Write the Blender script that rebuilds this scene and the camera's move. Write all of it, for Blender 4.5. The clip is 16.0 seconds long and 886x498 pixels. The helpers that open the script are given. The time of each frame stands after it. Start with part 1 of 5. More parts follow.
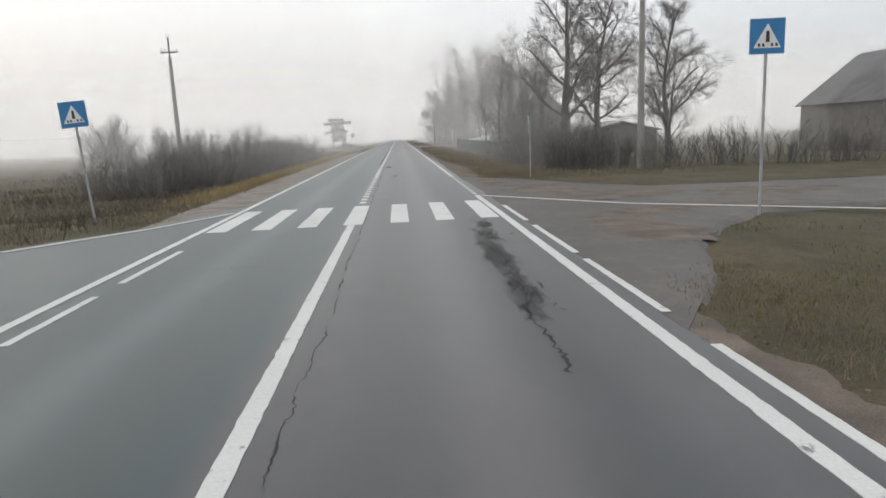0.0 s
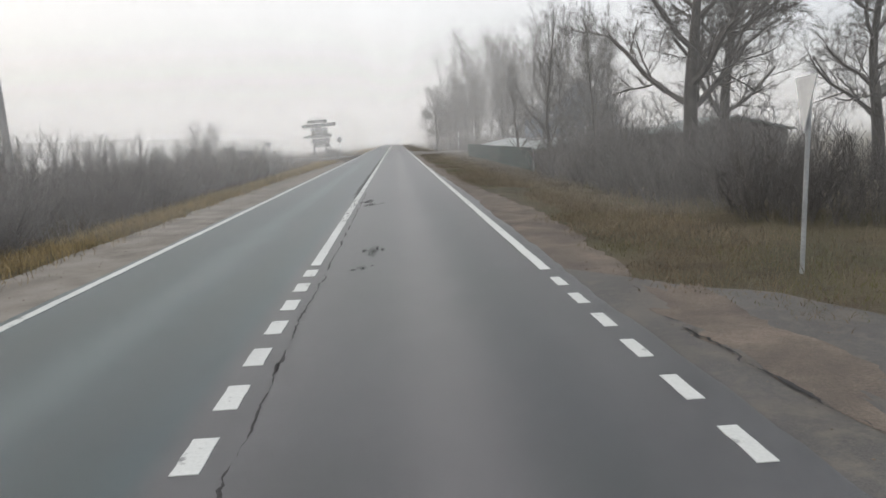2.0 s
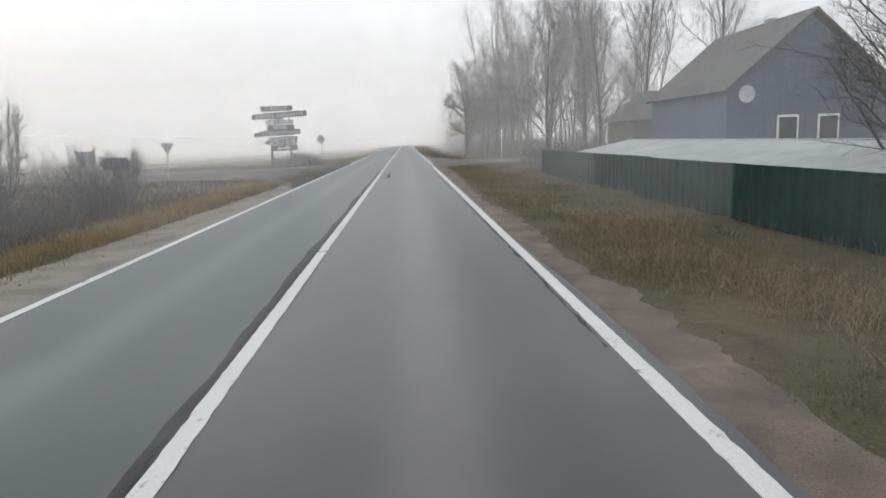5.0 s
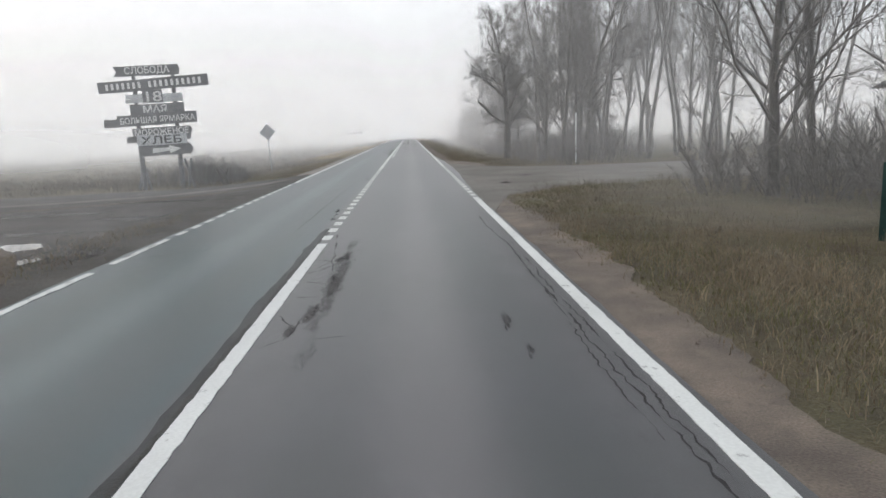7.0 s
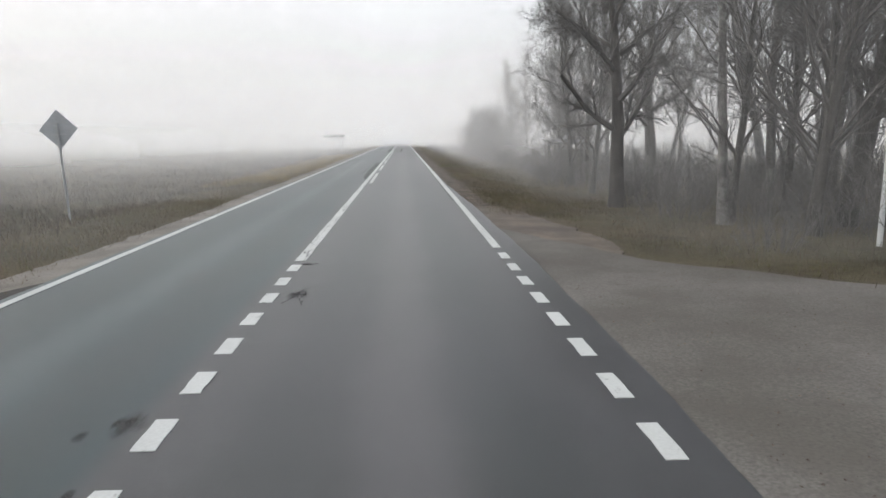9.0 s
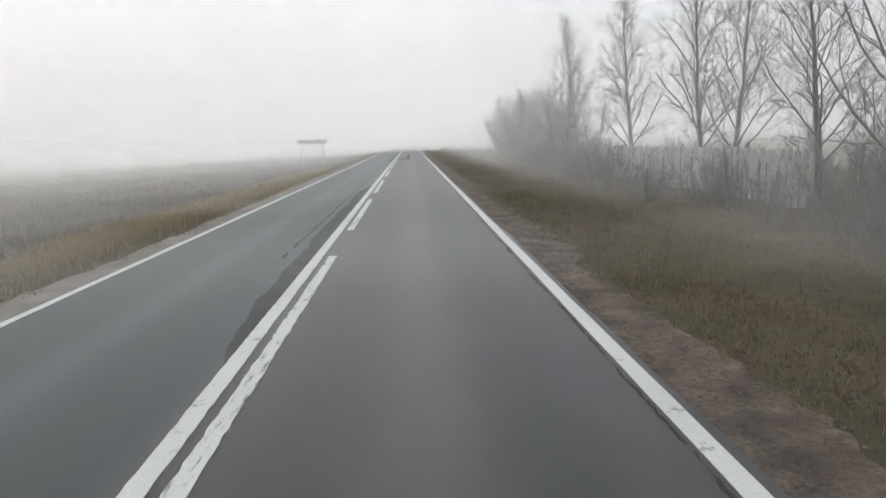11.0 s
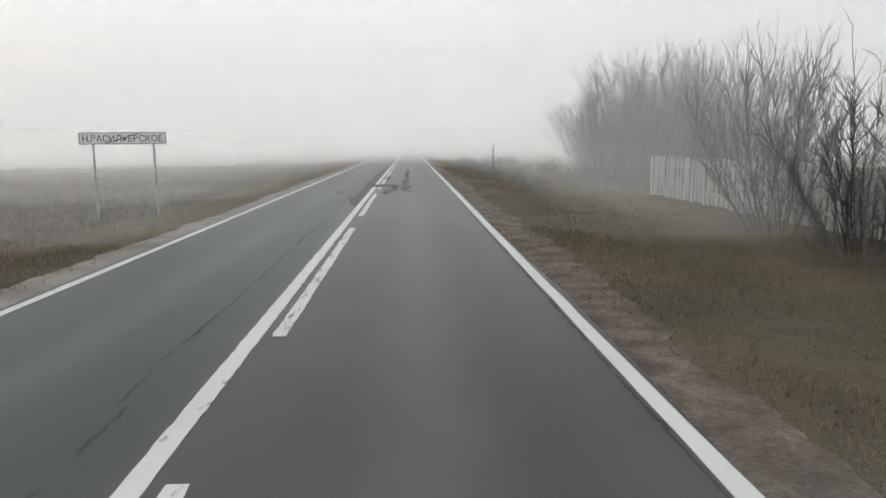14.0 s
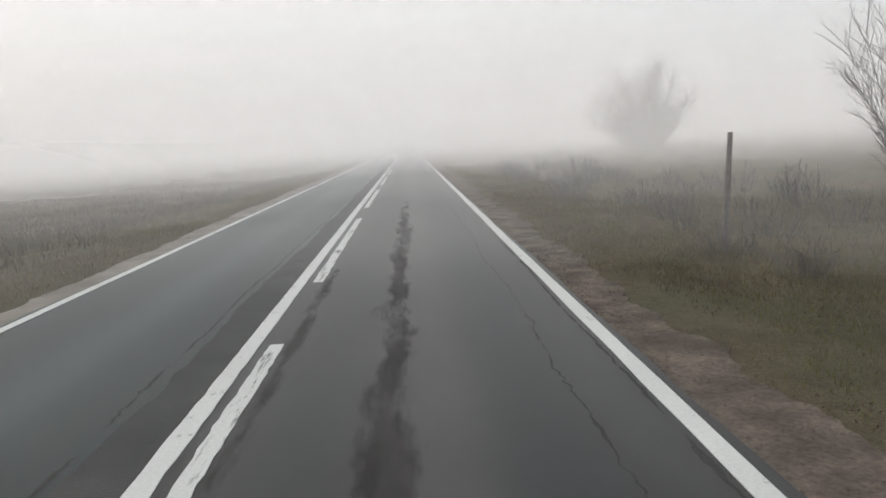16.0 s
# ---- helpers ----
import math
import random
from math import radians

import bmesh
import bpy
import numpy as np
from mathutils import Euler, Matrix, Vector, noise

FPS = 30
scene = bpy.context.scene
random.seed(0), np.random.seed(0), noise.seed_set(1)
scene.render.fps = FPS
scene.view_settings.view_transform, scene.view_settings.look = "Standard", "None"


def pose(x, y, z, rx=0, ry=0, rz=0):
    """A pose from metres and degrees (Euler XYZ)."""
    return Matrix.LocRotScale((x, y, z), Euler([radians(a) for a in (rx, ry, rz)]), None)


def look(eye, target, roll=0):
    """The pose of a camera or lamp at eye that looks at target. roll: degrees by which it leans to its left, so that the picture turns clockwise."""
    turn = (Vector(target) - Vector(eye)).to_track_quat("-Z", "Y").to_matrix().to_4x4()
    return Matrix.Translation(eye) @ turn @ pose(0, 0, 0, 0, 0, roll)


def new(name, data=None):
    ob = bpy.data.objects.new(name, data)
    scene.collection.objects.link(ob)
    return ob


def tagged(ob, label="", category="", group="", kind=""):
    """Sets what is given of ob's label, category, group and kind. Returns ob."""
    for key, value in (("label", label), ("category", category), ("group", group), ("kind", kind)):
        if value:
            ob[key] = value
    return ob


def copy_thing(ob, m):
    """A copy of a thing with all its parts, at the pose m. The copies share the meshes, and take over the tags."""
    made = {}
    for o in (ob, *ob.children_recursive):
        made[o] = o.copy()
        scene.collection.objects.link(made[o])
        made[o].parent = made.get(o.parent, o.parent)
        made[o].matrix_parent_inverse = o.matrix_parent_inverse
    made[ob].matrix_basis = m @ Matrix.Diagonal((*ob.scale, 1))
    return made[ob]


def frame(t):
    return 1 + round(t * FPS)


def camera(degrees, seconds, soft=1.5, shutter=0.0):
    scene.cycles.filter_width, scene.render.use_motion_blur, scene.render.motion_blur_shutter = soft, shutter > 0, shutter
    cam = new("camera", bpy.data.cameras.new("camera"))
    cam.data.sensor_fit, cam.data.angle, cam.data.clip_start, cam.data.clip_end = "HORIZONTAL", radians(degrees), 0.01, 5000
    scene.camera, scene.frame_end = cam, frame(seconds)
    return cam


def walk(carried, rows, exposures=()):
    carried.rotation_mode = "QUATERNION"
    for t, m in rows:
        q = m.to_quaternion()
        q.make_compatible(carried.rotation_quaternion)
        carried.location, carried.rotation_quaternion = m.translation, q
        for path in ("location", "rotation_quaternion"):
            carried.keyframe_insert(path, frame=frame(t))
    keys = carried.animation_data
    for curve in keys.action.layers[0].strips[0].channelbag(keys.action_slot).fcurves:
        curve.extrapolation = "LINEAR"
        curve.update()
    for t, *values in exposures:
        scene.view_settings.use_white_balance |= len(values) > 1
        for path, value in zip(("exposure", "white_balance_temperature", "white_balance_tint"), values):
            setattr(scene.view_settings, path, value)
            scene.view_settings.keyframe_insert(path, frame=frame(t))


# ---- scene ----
cam = camera(65.4, 16.0, 1.6)
PATH = [
    (0, pose(1.061, -1.750, 1.824, 80.56, 1.94, -3.70)),
    (0.5, pose(1.131, 3.157, 1.775, 80.27, 1.45, -4.06)),
    (1, pose(1.225, 8.306, 1.773, 80.43, 1.75, -4.35)),
    (1.5, pose(1.352, 13.486, 1.842, 81.03, 3.57, -3.98)),
    (2, pose(1.322, 18.563, 1.878, 80.83, 2.29, -3.94)),
    (2.5, pose(1.349, 23.894, 1.868, 80.30, 2.30, -4.04)),
    (3, pose(1.400, 29.080, 1.872, 80.12, 2.35, -3.81)),
    (3.5, pose(1.440, 34.399, 1.855, 80.90, 1.42, -3.74)),
    (4, pose(1.495, 40.511, 1.862, 80.97, 1.25, -3.42)),
    (6.5, pose(1.504, 75.588, 1.855, 80.52, 2.14, -2.64)),
    (7, pose(1.557, 82.263, 1.831, 80.34, 1.99, -2.80)),
    (7.5, pose(1.628, 88.498, 1.891, 80.85, 2.56, -2.97)),
    (8, pose(1.668, 94.695, 1.890, 80.81, 1.56, -2.89)),
    (8.5, pose(1.650, 100.946, 1.932, 80.72, 0.67, -3.12)),
    (9, pose(1.667, 107.187, 1.955, 80.81, 0.08, -3.27)),
    (9.5, pose(1.660, 113.580, 1.916, 81.00, 0.67, -2.98)),
    (12, pose(1.618, 147.813, 1.877, 80.92, 2.52, -2.88)),
    (12.5, pose(1.693, 154.587, 1.878, 80.90, 2.14, -2.80)),
    (13, pose(1.662, 161.597, 1.861, 81.51, 0.98, -3.22)),
    (13.5, pose(1.623, 168.804, 1.874, 81.20, 1.05, -2.86)),
    (14, pose(1.553, 176.135, 1.866, 81.35, 0.36, -2.76)),
    (14.5, pose(1.562, 183.646, 1.840, 81.19, 0.39, -2.77)),
    (15, pose(1.573, 191.389, 1.826, 81.24, 2.05, -2.97)),
    (15.5, pose(1.583, 199.446, 1.844, 81.12, 2.70, -2.87)),
    (16, pose(1.613, 207.449, 1.850, 81.18, 2.84, -2.85)),
]
walk(cam, PATH, [(0, 0, 6480, 10), (4, 0.04, 6400, 10), (7.5, 0.1, 6280, 10), (9.5, 0.08, 6330, 10), (13, -0.04, 6400, 10), (16, -0.08, 6500, 10)])

# ---- world and light ----
world = bpy.data.worlds.new("foggy_sky")
scene.world = world
world.use_nodes = True
wn, wl = world.node_tree.nodes, world.node_tree.links
wn.clear()
sky = wn.new("ShaderNodeTexSky")
sky.sky_type = "NISHITA"
sky.sun_disc = False
sky.sun_elevation = radians(24)
sky.sun_rotation = radians(-60)
sky.dust_density = 6
sky_bg = wn.new("ShaderNodeBackground")
sky_bg.inputs[1].default_value = 0.02
wl.new(sky.outputs[0], sky_bg.inputs[0])
coord = wn.new("ShaderNodeTexCoord")
sep = wn.new("ShaderNodeSeparateXYZ")
wl.new(coord.outputs["Generated"], sep.inputs[0])
ramp = wn.new("ShaderNodeValToRGB")
ramp.color_ramp.interpolation = "EASE"
els = ramp.color_ramp.elements
els[0].position, els[0].color = 0.0, (0.68, 0.672, 0.665, 1)
els[1].position, els[1].color = 0.20, (1.0, 1.0, 1.005, 1)
wl.new(sep.outputs[2], ramp.inputs[0])
side = wn.new("ShaderNodeMapRange")
side.inputs[1].default_value, side.inputs[2].default_value = 0.0, 0.75
side.inputs[3].default_value, side.inputs[4].default_value = 0.0, 1.0
wl.new(sep.outputs[0], side.inputs[0])
tint = wn.new("ShaderNodeMix")
tint.data_type = "RGBA"
tint.blend_type = "MULTIPLY"
tint.inputs[7].default_value = (0.72, 0.78, 0.84, 1)
wl.new(side.outputs[0], tint.inputs[0])
wl.new(ramp.outputs[0], tint.inputs[6])
fog_bg = wn.new("ShaderNodeBackground")
fog_bg.inputs[1].default_value = 0.935
wl.new(tint.outputs[2], fog_bg.inputs[0])
add = wn.new("ShaderNodeAddShader")
wout = wn.new("ShaderNodeOutputWorld")
wl.new(sky_bg.outputs[0], add.inputs[0])
wl.new(fog_bg.outputs[0], add.inputs[1])
wl.new(add.outputs[0], wout.inputs[0])

sun_data = bpy.data.lights.new("sun", "SUN")
sun_data.energy, sun_data.angle, sun_data.color = 0.5, radians(40), (1.0, 0.97, 0.93)
sun = new("sun", sun_data)
sun.matrix_world = look((-30, 20, 40), (0, 60, 0))


# ---- materials ----
def mat(name, color, rough=0.8, var=0.25, scale=3.0, fine=60.0, bump=0.2, metal=0.0, color2=None, sheen=0.0, spec=0.5, stretch=(1, 1, 1), bump_dist=0.02):
    """A surface with variation at a coarse and a fine scale, in metres of the world."""
    m = bpy.data.materials.new(name)
    m.use_nodes = True
    n, l = m.node_tree.nodes, m.node_tree.links
    b = n["Principled BSDF"]
    geo = n.new("ShaderNodeNewGeometry")
    mp = n.new("ShaderNodeMapping")
    mp.inputs["Scale"].default_value = stretch
    l.new(geo.outputs["Position"], mp.inputs[0])
    big = n.new("ShaderNodeTexNoise")
    big.inputs["Scale"].default_value, big.inputs["Detail"].default_value = 1 / scale, 5
    small = n.new("ShaderNodeTexNoise")
    small.inputs["Scale"].default_value, small.inputs["Detail"].default_value = fine, 6
    l.new(mp.outputs[0], big.inputs[0])
    l.new(geo.outputs["Position"], small.inputs[0])
    r = n.new("ShaderNodeMapRange")
    r.inputs[1].default_value, r.inputs[2].default_value = 0.35, 0.65
    l.new(big.outputs[0], r.inputs[0])
    mix = n.new("ShaderNodeMix")
    mix.data_type = "RGBA"
    c2 = color2 or tuple(c * (1 - var) for c in color)
    mix.inputs[6].default_value, mix.inputs[7].default_value = (*color, 1), (*c2, 1)
    l.new(r.outputs[0], mix.inputs[0])
    mul = n.new("ShaderNodeMix")
    mul.data_type = "RGBA"
    mul.blend_type = "MULTIPLY"
    mul.inputs[0].default_value = 1.0
    r2 = n.new("ShaderNodeMapRange")
    r2.inputs[1].default_value, r2.inputs[2].default_value = 0.25, 0.75
    r2.inputs[3].default_value, r2.inputs[4].default_value = 1 - var, 1 + var * 0.6
    l.new(small.outputs[0], r2.inputs[0])
    l.new(mix.outputs[2], mul.inputs[6])
    l.new(r2.outputs[0], mul.inputs[7])
    l.new(mul.outputs[2], b.inputs["Base Color"])
    b.inputs["Roughness"].default_value = rough
    b.inputs["Metallic"].default_value = metal
    b.inputs["Specular IOR Level"].default_value = spec
    b.inputs["Sheen Weight"].default_value = sheen
    b.inputs["Sheen Roughness"].default_value = 0.4
    if bump:
        bp = n.new("ShaderNodeBump")
        bp.inputs["Strength"].default_value, bp.inputs["Distance"].default_value = bump, bump_dist
        l.new(small.outputs[0], bp.inputs["Height"])
        l.new(bp.outputs[0], b.inputs["Normal"])
    return m


def blade_mat(name, a, b, c, sheen=0.12):
    """Grass whose blades differ one from another, in drifts."""
    m = mat(name, a, 0.85, 0.3, 2.5, 18, 0.0, color2=b, sheen=sheen)
    n, l = m.node_tree.nodes, m.node_tree.links
    bs = n["Principled BSDF"]
    src = bs.inputs["Base Color"].links[0].from_socket
    mix = n.new("ShaderNodeMix")
    mix.data_type = "RGBA"
    mix.inputs[7].default_value = (*c, 1)
    r = n.new("ShaderNodeMapRange")
    r.inputs[1].default_value, r.inputs[2].default_value, r.inputs[4].default_value = 0.3, 1.0, 0.9
    l.new(n["Geometry"].outputs["Random Per Island"], r.inputs[0])
    l.new(r.outputs[0], mix.inputs[0])
    l.new(src, mix.inputs[6])
    l.new(mix.outputs[2], bs.inputs["Base Color"])
    return m


GRASS = mat("dry_grass_ground", (0.128, 0.102, 0.06), 0.9, 0.45, 2.2, 45, 0.6, color2=(0.08, 0.076, 0.042), sheen=0.04, spec=0.2, bump_dist=0.06)
GREYGRAVEL = mat("pale_grey_gravel", (0.31, 0.282, 0.25), 0.85, 0.35, 0.8, 55, 0.8, color2=(0.215, 0.193, 0.17), spec=0.25, bump_dist=0.03)
SOIL = mat("dark_soil_clods", (0.085, 0.066, 0.048), 0.9, 0.4, 0.6, 60, 0.4, color2=(0.05, 0.04, 0.03))
def soil_patches(m, soil):
    """Lays bare dark soil and matted litter in uneven patches over a ground material."""
    n, l = m.node_tree.nodes, m.node_tree.links
    b = n["Principled BSDF"]
    src = b.inputs["Base Color"].links[0].from_socket
    for size, low, high, amount in ((0.8, 0.5, 0.68, 0.65), (3.6, 0.52, 0.66, 0.55), (14.0, 0.5, 0.7, 0.4)):
        t = n.new("ShaderNodeTexNoise")
        t.inputs["Scale"].default_value, t.inputs["Detail"].default_value, t.inputs["Roughness"].default_value = size, 6, 0.65
        l.new(n["Geometry"].outputs["Position"], t.inputs[0])
        r = n.new("ShaderNodeMapRange")
        r.inputs[1].default_value, r.inputs[2].default_value, r.inputs[4].default_value = low, high, amount
        l.new(t.outputs[0], r.inputs[0])
        mx = n.new("ShaderNodeMix")
        mx.data_type = "RGBA"
        mx.inputs[7].default_value = (*soil, 1)
        l.new(r.outputs[0], mx.inputs[0])
        l.new(src, mx.inputs[6])
        src = mx.outputs[2]
    l.new(src, b.inputs["Base Color"])


soil_patches(GRASS, (0.048, 0.036, 0.025))
GRAVEL = mat("sandy_gravel", (0.225, 0.182, 0.146), 0.85, 0.4, 0.8, 55, 0.8, color2=(0.12, 0.1, 0.084), sheen=0.03, spec=0.25, bump_dist=0.03)
soil_patches(GRAVEL, (0.115, 0.096, 0.08))
DIRT = mat("muddy_apron", (0.18, 0.167, 0.15), 0.8, 0.35, 2.5, 40, 0.5, color2=(0.12, 0.11, 0.096), spec=0.25, bump_dist=0.008)
DUSTY = mat("dusty_asphalt", (0.108, 0.102, 0.095), 0.6, 0.3, 2.0, 70, 0.4, color2=(0.084, 0.079, 0.073), spec=0.3, bump_dist=0.006)
soil_patches(DUSTY, (0.16, 0.138, 0.114))
WATER = mat("puddle_water", (0.03, 0.029, 0.027), 0.04, 0.1, 1.0, 5, 0.02)
MUD = mat("wet_mud", (0.078, 0.073, 0.067), 0.75, 0.4, 1.2, 30, 0.8, color2=(0.045, 0.042, 0.038), spec=0.2, bump_dist=0.012)
soil_patches(MUD, (0.045, 0.038, 0.031))
soil_patches(DIRT, (0.118, 0.106, 0.092))
CRUMBS = mat("crumbled_verge", (0.225, 0.184, 0.153), 0.9, 0.45, 0.5, 28, 1.0, color2=(0.105, 0.088, 0.074), spec=0.2, bump_dist=0.05)
soil_patches(CRUMBS, (0.085, 0.07, 0.058))
BARK = mat("grey_bark", (0.085, 0.078, 0.072), 0.9, 0.4, 0.6, 40, 0.6, sheen=0.05)
TWIG = mat("grey_twigs", (0.115, 0.107, 0.1), 0.9, 0.3, 1.0, 30, 0.0, sheen=0.1)
BIRCH = mat("birch_bark", (0.22, 0.212, 0.2), 0.85, 0.45, 0.4, 12, 0.2, color2=(0.11, 0.105, 0.1))
SHRUB = mat("shrub_twigs", (0.205, 0.19, 0.18), 0.9, 0.35, 2.0, 30, 0.0, sheen=0.3)
SHRUBDARK = mat("dark_hedge_twigs", (0.15, 0.14, 0.132), 0.9, 0.35, 2.0, 30, 0.0, sheen=0.2)
STRAW = blade_mat("straw_blades", (0.215, 0.165, 0.105), (0.155, 0.122, 0.08), (0.092, 0.075, 0.052))
TAWNY = blade_mat("tawny_blades", (0.37, 0.276, 0.13), (0.30, 0.224, 0.108), (0.19, 0.145, 0.078))
PALE = blade_mat("pale_straw_blades", (0.29, 0.235, 0.155), (0.225, 0.18, 0.12), (0.15, 0.12, 0.085))
GREEN = blade_mat("tired_green_blades", (0.135, 0.128, 0.048), (0.098, 0.102, 0.038), (0.15, 0.125, 0.065))
WEED = blade_mat("dead_weed_stems", (0.19, 0.158, 0.115), (0.14, 0.12, 0.088), (0.095, 0.082, 0.062), 0.05)
FIELD = blade_mat("pale_field_stalks", (0.118, 0.096, 0.07), (0.09, 0.074, 0.055), (0.062, 0.051, 0.039), 0.03)
LITTER = blade_mat("dark_litter", (0.085, 0.064, 0.042), (0.06, 0.046, 0.032), (0.115, 0.085, 0.052), 0.0)
LEAF = mat("withered_leaves", (0.16, 0.13, 0.08), 0.8, 0.4, 1.0, 20, 0.0)
STEEL = mat("galvanised_steel", (0.42, 0.43, 0.44), 0.55, 0.2, 0.5, 30, 0.1, metal=0.6)
CONCRETE = mat("weathered_concrete", (0.30, 0.29, 0.28), 0.9, 0.2, 0.8, 40, 0.3)
WHITE = mat("white_sign_film", (0.72, 0.73, 0.73), 0.5, 0.1, 0.5, 20, 0.0)
BLUE = mat("blue_sign_film", (0.03, 0.19, 0.42), 0.45, 0.12, 0.5, 20, 0.0)
BLACK = mat("black_film", (0.03, 0.03, 0.035), 0.6, 0.2, 0.5, 20, 0.0)
GREYBACK = mat("grey_sign_back", (0.34, 0.36, 0.38), 0.6, 0.2, 0.4, 20, 0.05, metal=0.3)
BOARD = mat("dark_weathered_boards", (0.14, 0.146, 0.152), 0.85, 0.3, 0.4, 25, 0.4, stretch=(1, 1, 4))
PALEBOARD = mat("pale_weathered_boards", (0.52, 0.54, 0.55), 0.85, 0.25, 0.4, 25, 0.3, stretch=(1, 1, 4))
LETTER = mat("white_letter_paint", (0.68, 0.68, 0.67), 0.7, 0.15, 0.3, 30, 0.0)
INK = mat("black_letter_paint", (0.035, 0.035, 0.04), 0.7, 0.2, 0.3, 30, 0.0)
FENCEGREEN = mat("green_sheet_metal", (0.018, 0.046, 0.042), 0.8, 0.25, 1.5, 15, 0.05, spec=0.15)
ROOFPALE = mat("pale_slate_roof", (0.36, 0.39, 0.39), 0.8, 0.2, 1.0, 10, 0.2)
ROOFDARK = mat("dark_slate_roof", (0.09, 0.09, 0.095), 0.8, 0.3, 1.0, 10, 0.2)
LOG = mat("dark_house_boards", (0.12, 0.11, 0.10), 0.85, 0.3, 0.6, 15, 0.3)
PICKET = mat("whitewashed_pickets", (0.38, 0.38, 0.375), 0.85, 0.2, 0.5, 20, 0.2)


def paint_material(name="worn_road_paint", low=0.60, high=0.69, size=5.0, along=(1, 0.7, 1)):
    """Thermoplastic road paint, worn through to the asphalt in cracks and patches."""
    m = mat(name, (0.62, 0.63, 0.61), 0.6, 0.1, 2.0, 40, 0.1)
    n, l = m.node_tree.nodes, m.node_tree.links
    b = n["Principled BSDF"]
    geo = n["Geometry"]
    wear = n.new("ShaderNodeTexNoise")
    wear.inputs["Scale"].default_value, wear.inputs["Detail"].default_value, wear.inputs["Roughness"].default_value = size, 8, 0.7
    lay = n.new("ShaderNodeMapping")
    lay.inputs["Scale"].default_value = along
    l.new(geo.outputs["Position"], lay.inputs[0])
    l.new(lay.outputs[0], wear.inputs[0])
    r = n.new("ShaderNodeMapRange")
    r.inputs[1].default_value, r.inputs[2].default_value = low, high
    l.new(wear.outputs[0], r.inputs[0])
    mix = n.new("ShaderNodeMix")
    mix.data_type = "RGBA"
    mix.inputs[7].default_value = (0.13, 0.13, 0.13, 1)
    src = b.inputs["Base Color"].links[0].from_socket
    l.new(src, mix.inputs[6])
    l.new(r.outputs[0], mix.inputs[0])
    l.new(mix.outputs[2], b.inputs["Base Color"])
    return m


def asphalt_material():
    """Worn asphalt: cooler, greener far lane, darker wheel tracks, crack lines and stains."""
    m = mat("worn_asphalt", (0.092, 0.091, 0.093), 0.36, 0.16, 6.0, 120, 0.35, color2=(0.075, 0.075, 0.077), bump_dist=0.006, spec=0.42, stretch=(1, 0.15, 1))
    n, l = m.node_tree.nodes, m.node_tree.links
    b = n["Principled BSDF"]
    geo = n["Geometry"]
    sepp = n.new("ShaderNodeSeparateXYZ")
    l.new(geo.outputs["Position"], sepp.inputs[0])
    src = b.inputs["Base Color"].links[0].from_socket
    # the far lane's colour is multiplied darker and towards teal
    lane = n.new("ShaderNodeMapRange")
    lane.inputs[1].default_value, lane.inputs[2].default_value = -0.3, -0.1
    lane.inputs[3].default_value, lane.inputs[4].default_value = 1, 0
    l.new(sepp.outputs[0], lane.inputs[0])
    cool = n.new("ShaderNodeMix")
    cool.data_type = "RGBA"
    cool.blend_type = "MULTIPLY"
    cool.inputs[7].default_value = (0.50, 0.76, 0.80, 1)
    l.new(lane.outputs[0], cool.inputs[0])
    l.new(src, cool.inputs[6])
    # blotchy stains
    st = n.new("ShaderNodeTexNoise")
    st.inputs["Scale"].default_value, st.inputs["Detail"].default_value = 0.55, 6
    mp = n.new("ShaderNodeMapping")
    mp.inputs["Scale"].default_value = (1.0, 0.35, 1.0)
    l.new(geo.outputs["Position"], mp.inputs[0])
    l.new(mp.outputs[0], st.inputs[0])
    sr = n.new("ShaderNodeMapRange")
    sr.inputs[1].default_value, sr.inputs[2].default_value = 0.62, 0.72
    sr.inputs[4].default_value = 0.55
    l.new(st.outputs[0], sr.inputs[0])
    dark = n.new("ShaderNodeMix")
    dark.data_type = "RGBA"
    dark.inputs[7].default_value = (0.075, 0.073, 0.074, 1)
    l.new(sr.outputs[0], dark.inputs[0])
    l.new(cool.outputs[2], dark.inputs[6])
    # wheel tracks polished a little darker, and the dark seam beside the centre line
    def band(c, half, soft):
        sub = n.new("ShaderNodeMath")
        sub.operation = "SUBTRACT"
        sub.inputs[1].default_value = c
        l.new(wav.outputs[0], sub.inputs[0])
        ab = n.new("ShaderNodeMath")
        ab.operation = "ABSOLUTE"
        l.new(sub.outputs[0], ab.inputs[0])
        q = n.new("ShaderNodeMapRange")
        q.interpolation_type = "SMOOTHSTEP"
        q.inputs[1].default_value, q.inputs[2].default_value = half - soft, half + soft
        q.inputs[3].default_value, q.inputs[4].default_value = 1, 0
        l.new(ab.outputs[0], q.inputs[0])
        return q.outputs[0]

    wn2 = n.new("ShaderNodeTexNoise")
    wn2.inputs["Scale"].default_value, wn2.inputs["Detail"].default_value = 0.6, 6
    l.new(geo.outputs["Position"], wn2.inputs[0])
    wav = n.new("ShaderNodeMath")
    wav.operation = "MULTIPLY_ADD"
    wav.inputs[1].default_value = 0.35
    l.new(wn2.outputs[0], wav.inputs[0])
    off = n.new("ShaderNodeMath")
    off.operation = "SUBTRACT"
    off.inputs[1].default_value = 0.175
    l.new(sepp.outputs[0], off.inputs[0])
    l.new(off.outputs[0], wav.inputs[2])
    mot = n.new("ShaderNodeTexNoise")
    mot.inputs["Scale"].default_value, mot.inputs["Detail"].default_value, mot.inputs["Roughness"].default_value = 2.2, 9, 0.72
